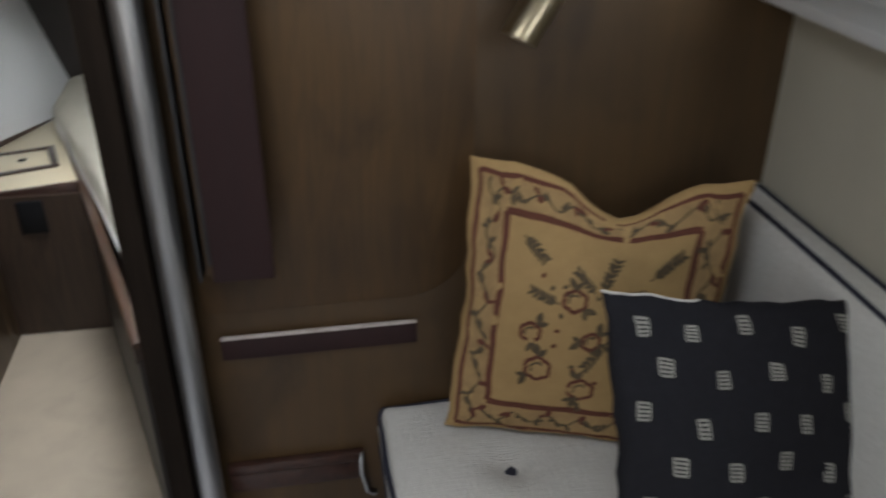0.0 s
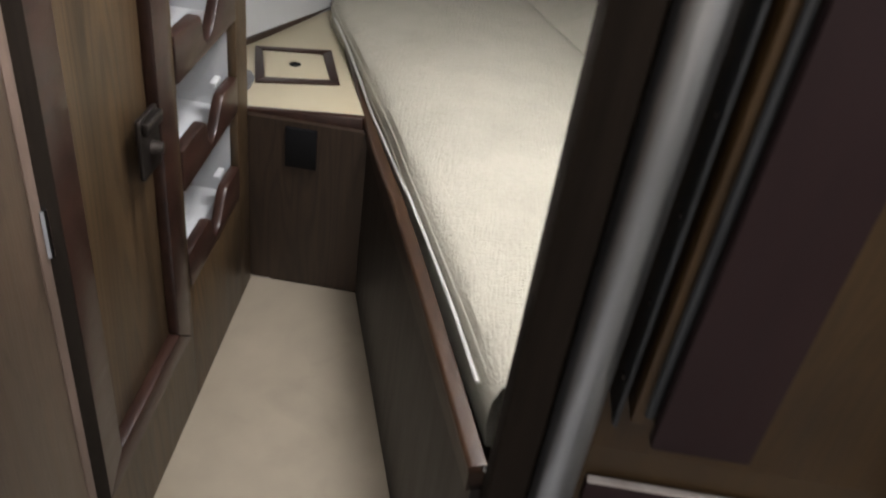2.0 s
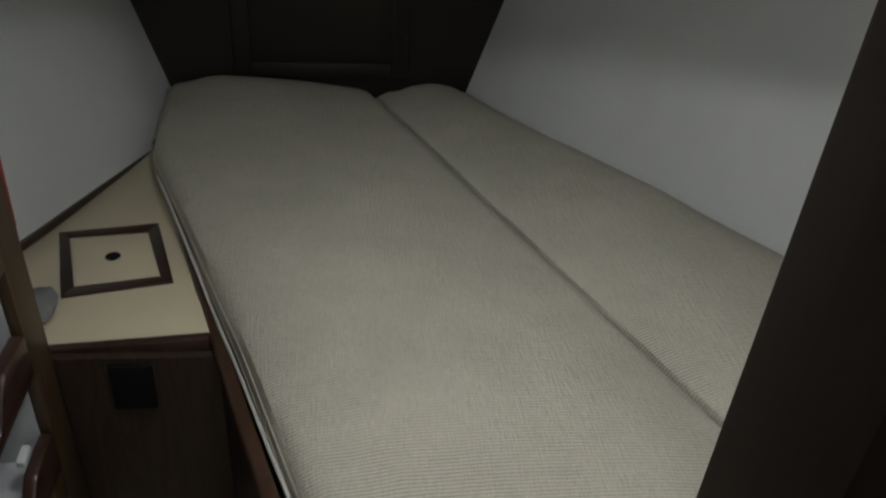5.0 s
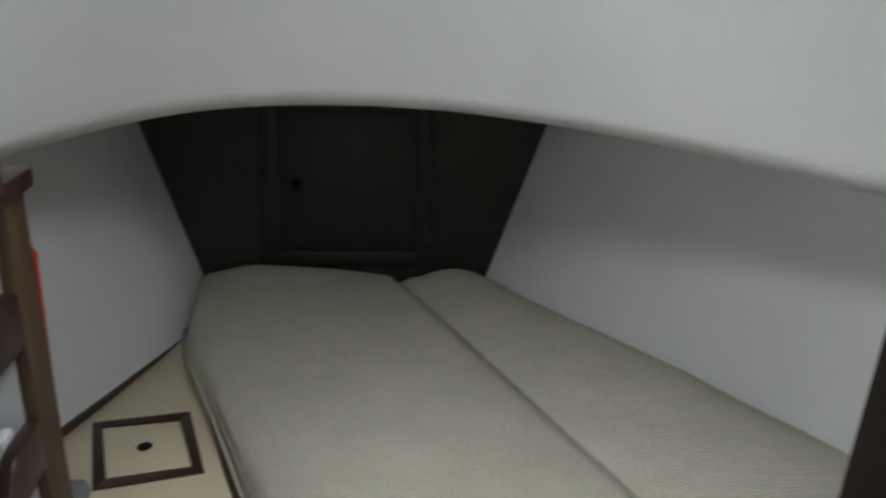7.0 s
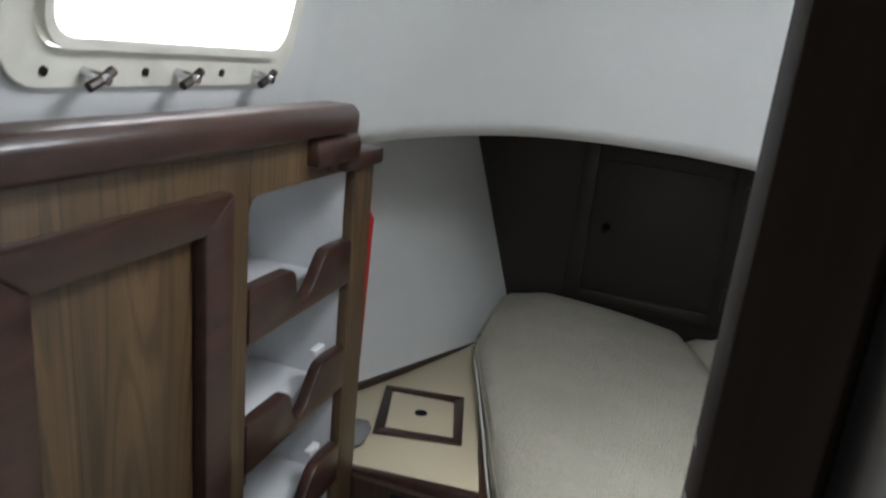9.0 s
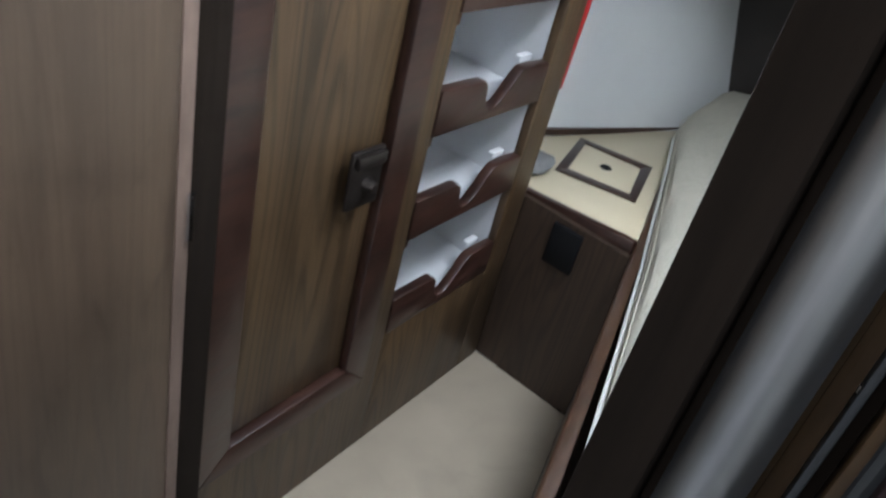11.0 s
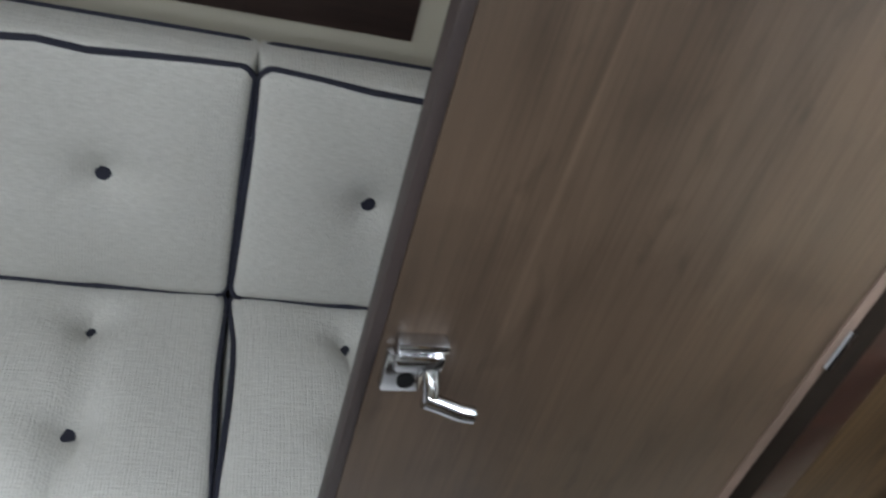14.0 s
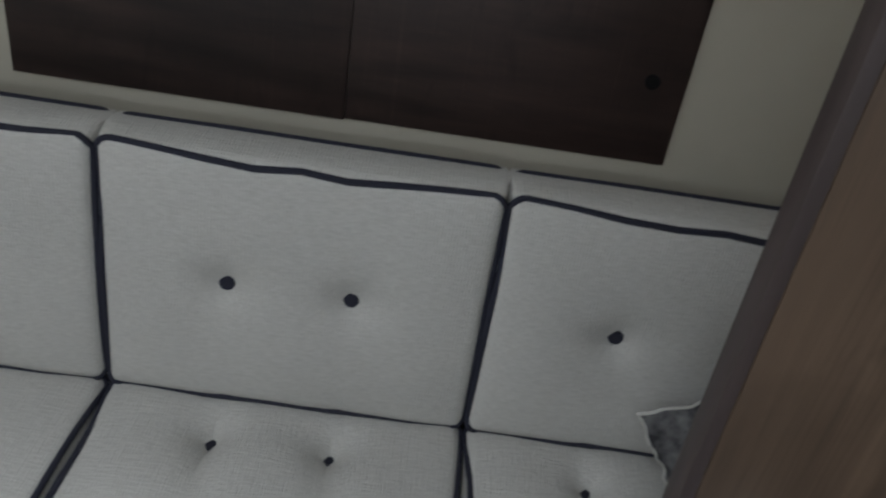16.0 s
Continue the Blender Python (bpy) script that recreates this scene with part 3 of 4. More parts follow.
    for z in (0.980, 0.777, 0.577, 0.364):
        part("rack_shelf", raked(box(-0.216, bay0, z - 0.082, -0.02, bay1, z - 0.072, 0.001, SHEAR)), SHELF_WHITE, t)
        out = [(bay0 + 0.002, z - 0.08), (bay1 - 0.002, z - 0.08), (bay1 - 0.002, z + 0.0), (bay1 - 0.05, z + 0.003)]
        # forward lobe, S-curve down into the notch, rounded after lobe
        for k in range(15):
            q = k / 14
            out.append((0.700 - 0.078 * q, z + 0.003 - 0.062 * (0.5 - 0.5 * math.cos(math.pi * q)) ** 0.85))
        out += [(0.612, z - 0.060), (0.603, z - 0.052), (0.597, z - 0.036)] + [(0.572 + 0.022 * math.cos(a), z - 0.020 + 0.02 * math.sin(a)) for a in (0.2, 0.6, 1.0, 1.4)]
        out += [(bay0 + 0.002, z + 0.002)]
        part("scalloped_front", raked(prism(out, -0.019, 0.003, "x", 0.005, SHEAR)), MAHOGANY, t, "scalloped mahogany shelf front")
        part("front_cleat", raked(box(-0.018, bay0 + 0.001, z - 0.1, -0.004, bay0 + 0.014, z - 0.081, 0.002, SHEAR)), MAHOGANY, t)
    for z in (0.777, 0.577, 0.364):
        part("tape", raked(box(-0.032, 0.712, z + 0.001, -0.0195, 0.748, z + 0.013, 0.001, SHEAR)), SHELF_WHITE, t, "short white tape strip")
    return t


locker()
structure("wall_behind_locker", box(-0.36, 0.03, 0.0, -0.30, 0.85, 1.05, 0), SHELF_WHITE, "white lining behind the locker", "wall")

# fire extinguisher and cloth beside the locker
ex = thing("fire_extinguisher", "small red enamel fire extinguisher hung behind the locker", "fire extinguisher", at=(-0.052, 0.912, 0.66))
EX = Vector((-0.054, 0.915, 0))
body = tube([EX + Vector((-0.008 * (0.98 - z) / 0.32, 0, z)) for z in (0.66, 0.668, 0.94)], 0.036, 20)
part("body", body, RED, ex)
sho = bmesh.new()
bmesh.ops.create_cone(sho, cap_ends=True, segments=20, radius1=0.036, radius2=0.016, depth=0.035, matrix=Matrix.Translation(EX + Vector((0, 0, 0.9575))))
part("shoulder", sho, RED, ex)
part("neck", tube([EX + Vector((0, 0, 0.975)), EX + Vector((0, 0, 1.0))], 0.012, 12), BLACK, ex)
part("bracket", box(-0.1, 0.868, 0.75, -0.045, 0.89, 0.78, 0.003), BLACK, ex)
cloth = bmesh.new()
bmesh.ops.create_icosphere(cloth, subdivisions=3, radius=1)
for v in cloth.verts:
    k = 1 + 0.25 * noise.noise(v.co * 2.1)
    v.co = Vector((-0.066 + v.co.x * 0.036 * k, 0.99 + v.co.y * 0.055 * k, 0.447 + v.co.z * 0.02 * k))
tagged(part("cloth", cloth, GREY_CLOTH), "crumpled grey cloth lying on the cream corner shelf", "cloth")


# ---- corner shelf ----
def sloped(outline, lift0, lift1, bevel=0.001):
    """A plate that follows the slope of the corner shelf."""
    bm = prism(outline, lift0, lift1, "z", bevel)
    for v in bm.verts:
        v.co.z += shelf_z(v.co.x, v.co.y)
    return bm


sh = thing("corner_shelf", "cream laminate corner shelf with a framed locker hatch", "shelf", at=(0.1, 0.9, 0.2))
part("top", sloped([(-0.34, 0.906), (side_x(0.906) - 0.004, 0.906), (side_x(1.66) - 0.004, 1.66), (-0.03, 1.66), (-0.17, 1.25), (-0.34, 0.95)], -0.02, 0.0), CREAM, sh)
part("front_edge", sloped([(-0.06, 0.884), (side_x(0.9) - 0.004, 0.884), (side_x(0.9) - 0.004, 0.905), (-0.06, 0.905)], -0.034, 0.003, 0.004), MAHOGANY, sh, "rounded mahogany edge")
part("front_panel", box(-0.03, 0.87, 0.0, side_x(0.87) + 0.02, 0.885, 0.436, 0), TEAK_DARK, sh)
C = Vector((0.023, 1.172))
corners = [Vector(c) for c in ((-0.11, 1.285), (0.086, 1.295), (0.155, 1.066), (-0.038, 1.042))]
inner = [c + (C - c).normalized() * 0.034 for c in corners]
hatch = part("hatch_lid", sloped([tuple(c + (C - c).normalized() * 0.005) for c in inner], 0.0005, 0.004, 0.001), CREAM, sh, "cream hatch lid")
for i in range(4):
    j = (i + 1) % 4
    part("hatch_frame", sloped([tuple(corners[i]), tuple(corners[j]), tuple(inner[j]), tuple(inner[i])], 0.0005, 0.006, 0.001), MAHOGANY, hatch)
hole = bmesh.new()
bmesh.ops.create_circle(hole, cap_ends=True, segments=20, radius=0.0145, matrix=Matrix.Translation((C.x, C.y, shelf_z(C.x, C.y) + 0.0055)))
part("finger_hole", hole, BLACK, hatch)
part("vent", box(0.080, 0.862, 0.328, 0.149, 0.872, 0.424, 0.002), BLACK, sh, "black vent plate")
trim = sheet([[(hull_port(y, 0.43) + 0.014, y, shelf_z(-0.1, y) + dz) for dz in (0.0, 0.016)] for y in [0.95 + 0.72 * i / 8 for i in range(9)]], (-0.03, 0, 0))
part("hull_trim", trim, MAHOGANY, sh)
cable = tube([(hull_port(y, 0.49) + 0.004, y, 0.475 - 0.03 * (y - 0.95) - 0.012 * math.sin((y - 0.95) * 4.4)) for y in [0.9 + 0.74 * i / 14 for i in range(15)]], 0.002, 6)
tagged(part("cable", cable, GREY_CLOTH), "thin grey cable along the white hull side", "cable")


# ---- berth ----
base = thing("berth", "dark wooden berth base with a scalloped retaining rail", "bed base", at=(0.6, 0.9, 0.0))
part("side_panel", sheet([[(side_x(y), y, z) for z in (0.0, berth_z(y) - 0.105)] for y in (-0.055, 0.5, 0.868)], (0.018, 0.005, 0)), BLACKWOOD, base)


def rail_top(y):
    return berth_z(y) - 0.062 + 0.016 * math.sin((y - 0.1) * 6.4) * (1 if y > 0.5 else 0.4)


ys = [-0.05 + (1.70 + 0.05) * i / 40 for i in range(41)]
rail = sheet([[(side_x(y) - 0.004, y, z) for z in (berth_z(y) - 0.112, rail_top(y) - 0.0135)] for y in ys], (0.02, 0.006, 0))
rail_part = part("rail", rail, RAIL_SHADED, base, "brown wooden rail with its shaded face painted dark")
# the rail's lit top edge, painted as a lighter strip
strip = sheet([[(side_x(y) - 0.005 + i, y, rail_top(y) - 0.013 + h) for i, h in ((0, 0), (-0.001, 0.005), (0.001, 0.010), (0.005, 0.013))] for y in ys], (0.016, 0.005, 0))
part("rail_edge", strip, RAIL_LIT, rail_part, "rounded brown rail edge painted in its lit tone")
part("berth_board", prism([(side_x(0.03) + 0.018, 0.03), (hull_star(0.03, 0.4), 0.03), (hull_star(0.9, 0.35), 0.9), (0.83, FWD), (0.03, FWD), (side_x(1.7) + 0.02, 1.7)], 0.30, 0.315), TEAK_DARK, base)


def mattress(name, left, right, label, boxing):
    """A berth cushion: left and right give x, and the lift of the edge, by y."""
    prof = [(0.0, -0.13), (-0.005, -0.09), (-0.004, -0.05), (0.006, -0.021), (0.03, -0.005), (0.08, 0.001)] if boxing else [(0.0, -0.13), (0.0, -0.09), (0.003, -0.045), (0.013, -0.018), (0.036, -0.005), (0.08, 0.001)]
    rows = []
    ys2 = [0.045 + (FWD - 0.005 - 0.045) * i / 46 for i in range(47)]
    for i, y in enumerate(ys2):
        xl, xr = left(y), right(y)
        end = min((FWD - y) / 0.05, 1.0)
        drop = -0.045 * (1 - math.sqrt(max(1 - (1 - end) ** 2, 0)))
        pts = [(xl + a, h) for a, h in prof]
        n_in = 12
        for k in range(1, n_in):
            s = k / n_in
            pts.append((lerp(xl + 0.08, xr - 0.06, s), 0.004 + 0.016 * math.sin(math.pi * s) ** 0.7))
        if boxing:
            pts += [(xr - 0.035, 0.004), (xr - 0.015, -0.002), (xr - 0.004, -0.014), (xr, -0.04), (xr, -0.13)]
        else:
            pts += [(xr - 0.06, 0.0), (xr - 0.03, -0.008), (xr - 0.01, -0.025), (xr - 0.002, -0.05), (xr - 0.002, -0.13)]
        row = []
        for x, h in pts:
            w = 0.004 * noise.noise(Vector((x * 5, y * 4, 3))) + (0.0028 * noise.noise(Vector((x * 16, y * 8, 5))) if x - xl > 0.06 else 0)
            if boxing:
                w += 0.016 * math.exp(-((x - xl - 0.13) / 0.16) ** 2) * max(0.0, min(1.0, (y - 1.5) / 0.35))
            row.append((x, y, berth_z(y) + h + (w if h > -0.05 else 0) + (drop if h > -0.1 else 0)))
        rows.append(row)
    t = thing(name, label, "mattress", "berth cushions", at=((left(0.9) + right(0.9)) / 2, 0.9, berth_z(0.9) - 0.13))
    part("cover", sheet(rows), BERTH, t)
    part("underside", sheet([[r[0], r[-1]] for r in rows]), BERTH, t)
    if boxing:
        for a, h in ((0.012, -0.024), (0.002, -0.06)):
            part("seam", tube([(left(y) + a, y, berth_z(y) + h) for y in ys2[1:-3]], 0.0028, 6), BERTH, t)
        ribs = [(-0.0035, -0.03), (-0.0055, -0.058)] + [(0.0, -0.04), (0.007, -0.038), (0.021, -0.014), (0.029, -0.009), (0.038, -0.0045)]
        for off, h in ribs:
            part("rib", tube([(left(y) + off, y, berth_z(y) + h + (0.004 * noise.noise(Vector(((left(y) + off) * 5, y * 4, 3))) if h > -0.05 else 0)) for y in ys2[1:-3]], 0.0011, 6), BERTH, t)
        part("sheet_edge", tube([(left(y) - 0.0105, y, rail_top(y) + 0.007 + 0.003 * noise.noise(Vector((y * 6, 1, 2)))) for y in ys2[1:-12]], 0.003, 7), CANVAS, t, "white edge of an under-sheet")
    return t


def seam_x(y):
    return 1.2 - 0.352 * y


mattress("berth_cushion", lambda y: along([(0.0, 0.575), (0.2, 0.512), (0.83, 0.30), (1.535, 0.035), (1.95, -0.005)], y)[0], lambda y: seam_x(y) + 0.003,
         "long beige woven berth cushion beside the sole", True)
mattress("berth_cushion", lambda y: seam_x(y) + 0.006, lambda y: hull_star(y, berth_z(y)) - 0.004, "tapered beige woven berth cushion against the hull", False)

# ---- forward bulkhead door ----
fd = thing("chain_locker", "dark wooden chain locker door with two steel hinges", "door", at=(0.4, FWD, 0.5))
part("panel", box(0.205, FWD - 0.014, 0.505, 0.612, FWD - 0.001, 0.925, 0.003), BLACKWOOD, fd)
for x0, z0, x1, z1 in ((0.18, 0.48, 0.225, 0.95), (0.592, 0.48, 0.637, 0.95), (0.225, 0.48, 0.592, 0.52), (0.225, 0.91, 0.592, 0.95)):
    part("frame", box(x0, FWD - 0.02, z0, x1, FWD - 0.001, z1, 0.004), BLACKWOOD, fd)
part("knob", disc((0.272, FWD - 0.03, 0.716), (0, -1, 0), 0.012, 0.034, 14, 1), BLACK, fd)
for z in (0.575, 0.872):
    part("hinge", box(0.619, FWD - 0.027, z - 0.03, 0.629, FWD - 0.019, z + 0.03, 0.002), BRONZE, fd)


# ---- port lights ----
def port_light(name, label, s0, s1, sign):
    """A framed opening light seated in the trunk side."""
    a, b = trunk_point(s0, PORT_V[0]), trunk_point(s1, PORT_V[0])
    c = trunk_point(s0, PORT_V[1])
    mid = (trunk_point(s0, 7 / 12) + trunk_point(s1, 7 / 12)) / 2
    ex, ez = (b - a).normalized(), (c - a).normalized()
    if ex.y < 0:
        ex = -ex
    en = ex.cross(ez).normalized()
    if en.x * sign < 0:
        en = -en
    ez = en.cross(ex) if en.cross(ex).z > 0 else -en.cross(ex)
    m = Matrix((ex, en, ez)).transposed().to_4x4()
    m.translation = mid
    w, h = (b - a).length / 2, (c - a).length / 2

    def ring(hw, hh, r, n=6):
        pts = []
        for cx, cz, a0 in ((hw - r, hh - r, 0), (-hw + r, hh - r, 90), (-hw + r, -hh + r, 180), (hw - r, -hh + r, 270)):
            pts += [(cx + r * math.cos(radians(a0 + 90 * k / n)), cz + r * math.sin(radians(a0 + 90 * k / n))) for k in range(n + 1)]
        return pts

    def band(outer, inn, y0, y1):
        bm = bmesh.new()
        k = len(outer)
        loops = [[bm.verts.new((x, y, z)) for x, z in ring_pts] for ring_pts, y in ((outer, y0), (outer, y1), (inn, y1), (inn, y0))]
        for i in range(4):
            p, q = loops[i], loops[(i + 1) % 4]
            for j in range(k):
                bm.faces.new((p[j], p[(j + 1) % k], q[(j + 1) % k], q[j]))
        bm.transform(m)
        return bm

    t = thing(name, label, "window", "port lights", "structure", at=tuple(mid))
    part("flange", band(ring(w + 0.03, h + 0.032, 0.055), ring(w - 0.006, h - 0.006, 0.04), -0.004, 0.014), FRAME_WHITE, t, "ivory plastic flange")
    part("sash", band(ring(w - 0.008, h - 0.008, 0.04), ring(w - 0.019, h - 0.019, 0.033), 0.002, 0.024), FRAME_WHITE, t)
    pane = prism(ring(w - 0.018, h - 0.018, 0.033), 0.006, 0.011, "y", 0, m)
    g = part("pane", pane, GLASS, t)
    g.visible_shadow = False
    z = -h - 0.016
    for x in (-w * 0.66, -w * 0.02, w * 0.72):
        stud = part("wing_nut", tube([m @ Vector((x, 0.012, z)), m @ Vector((x, 0.045, z))], 0.0055, 8), CHROME, t, "tarnished wing nut")
        part("wing", tube([m @ Vector((x - 0.016, 0.036, z - 0.009)), m @ Vector((x, 0.038, z)), m @ Vector((x + 0.015, 0.036, z + 0.008))], 0.0055, 8), BRONZE, stud)
    for x in (-w * 0.88, -w * 0.26, w * 0.38):
        part("screw", disc(m @ Vector((x, 0.0145, z)), en, 0.005, 0.004, 10), BRONZE, t)
    return t


port_light("window_port", "white framed port light with wing nuts above the locker", 0.2, 0.8, 1)
port_light("window_starboard", "white framed port light in the starboard trunk side", 2.2, 2.8, -1)

# ---- doorway: post, leaf, bulkhead fittings ----
post = thing("compression_post", "scuffed grey alloy mast support post beside the doorway", "post", at=(0.633, -0.072, SOLE))
part("shaft", tube([(0.633, -0.072, SOLE), (0.633, -0.072, 0.7), (0.633, -0.072, B_TOP)], 0.0235, 24), STEEL, post)
part("foot", disc((0.633, -0.072, SOLE + 0.006), (0, 0, 1), 0.034, 0.012, 24), STEEL, post)

DOOR_A, DOOR_B = Vector((0.052, -0.016, 0)), Vector((0.078, -0.562, 0))
dd = (DOOR_B - DOOR_A).normalized()
dn = Vector((-dd.y, dd.x, 0))
DM = Matrix(((dd.x, dn.x, 0, DOOR_A.x), (dd.y, dn.y, 0, DOOR_A.y), (0, 0, 1, 0), (0, 0, 0, 1)))
DW = (DOOR_B - DOOR_A).length
leaf = thing("door_leaf", "open teak veneer cabin door with a chrome lever latch", "door", at=(0.06, -0.3, 0.01))
part("panel", box(0.0145, -0.024, 0.012, DW - 0.0115, 0.0, 1.6, 0.001, DM), TEAK_DOOR, leaf)
part("hinge_edge", box(-0.004, -0.024, 0.012, 0.014, 0.0012, 1.6, 0.001, DM), EDGE_WOOD, leaf, "bare worn wooden edge")
part("latch_edge", box(DW - 0.011, -0.026, 0.012, DW + 0.002, 0.001, 1.6, 0.002, DM), DOOR_EDGE, leaf)
for z in (0.12, 0.75, 1.4):
    part("hinge", tube([DM @ Vector((-0.004, 0.002, z - 0.03)), DM @ Vector((-0.004, 0.002, z + 0.03))], 0.005), CHROME, leaf)
hx, hz = DW - 0.054, 0.717
latch = part("latch", box(hx - 0.006, 0.0, hz - 0.04, hx + 0.036, 0.016, hz + 0.012, 0.004, DM), CHROME, leaf, "polished chrome latch case")
part("latch_top", box(hx - 0.02, 0.0, hz - 0.004, hx + 0.03, 0.024, hz + 0.018, 0.004, DM), CHROME, latch)
part("latch_cap", box(hx - 0.022, 0.0, hz + 0.0185, hx + 0.03, 0.02, hz + 0.03, 0.003, DM), CHROME, latch)
part("keyhole", tube([DM @ Vector((hx + 0.012, 0.012, hz - 0.022)), DM @ Vector((hx + 0.012, 0.0185, hz - 0.022))], 0.009, 14), BLACK, latch)
part("lever_arm", tube([DM @ Vector(p) for p in ((hx - 0.010, 0.016, hz - 0.002), (hx - 0.011, 0.03, hz - 0.014), (hx - 0.012, 0.035, hz - 0.03))], 0.0085, 10), CHROME, latch)
blade = tube([DM @ Vector(p) for p in ((hx - 0.006, 0.035, hz - 0.028), (hx - 0.024, 0.037, hz - 0.034), (hx - 0.044, 0.039, hz - 0.042), (hx - 0.06, 0.04, hz - 0.044))], 0.0095, 10)
part("lever_blade", blade, CHROME, latch)

ov = prism([(0.66, 0.56), (1.03, 0.56)] + [(1.03 + 0.128 * math.sin(a), 0.685 - 0.125 * math.cos(a)) for a in (0.15, 0.45, 0.75, 1.05, 1.35, 1.57)] + [(1.158, B_TOP), (0.66, B_TOP)], -0.005, 0.0, "y", 0.001)
structure("trim_overlay_panel", ov, BULKHEAD, "thin veneer panel with a rounded corner on the bulkhead", "panel")
fb = thing("folding_table", "dark maroon saloon table folded upright against the bulkhead", "table", at=(0.75, -0.05, 0.65))
part("leaf", box(0.703, -0.115, 0.688, 0.802, -0.097, 1.62, 0.003), MAROON, fb, "dark maroon table leaf")
part("piano_hinge", tube([(0.6995, -0.09, 0.71), (0.6995, -0.09, 1.62)], 0.0055, 8), DULL_ALLOY, fb, "thin metal piano hinge")
part("inner_leaf", box(0.706, -0.0965, 0.70, 0.79, -0.077, 1.62, 0.002), JAMB, fb)
part("bearer", box(0.688, -0.076, 0.68, 0.785, -0.0255, 1.62, 0.003), BULKHEAD, fb, "brown veneer bearer")
part("edge_strip", box(0.6735, -0.07, 0.665, 0.6785, -0.006, 1.62, 0.001), DULL_ALLOY, fb, "thin alloy edge strip")
part("backing", box(0.6785, -0.0245, 0.665, 0.785, -0.0055, 1.62, 0.001), JAMB, fb)
for i in range(9):
    part("screw", disc((0.6732, -0.05, 0.72 + 0.1 * i), (-1, 0, 0), 0.004, 0.002, 8), BRONZE, fb)
lg = thing("ledge", "dark maroon wooden ledge with a pale top edge", "ledge", at=(0.86, 0, 0.46))
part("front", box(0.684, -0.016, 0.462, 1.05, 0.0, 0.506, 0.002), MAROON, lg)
# thin pale strip along the top of the ledge's front
part("pale_strip", box(0.684, -0.0165, 0.5065, 1.05, -0.006, 0.5105, 0.001), PALE_EDGE, lg, "pale edge strip")
lt = thing("lower_trim", "dark mahogany double moulding low on the bulkhead", "moulding", at=(0.8, 0, 0.15))
part("upper_moulding", box(0.66, -0.02, 0.178, 0.935, 0.0, 0.202, 0.005), MAHOGANY, lt)
part("lower_moulding", box(0.66, -0.012, 0.125, 0.93, 0.0, 0.172, 0.005), MAHOGANY, lt)

lamp = thing("reading_lamp", "small brass reading lamp on the bulkhead", "lamp", at=(1.24, -0.03, 1.1))
part("shade", tube([(1.212, -0.07, 1.055), (1.218, -0.068, 1.066), (1.256, -0.05, 1.115), (1.262, -0.046, 1.122)], 0.03, 20), BRASS, lamp)
part("arm", tube([(1.25, -0.05, 1.11), (1.265, -0.02, 1.15), (1.27, 0.0, 1.17)], 0.008, 8), BRASS, lamp)
part("rose", disc((1.27, -0.006, 1.17), (0, -1, 0), 0.03, 0.012, 18), BRASS, lamp)


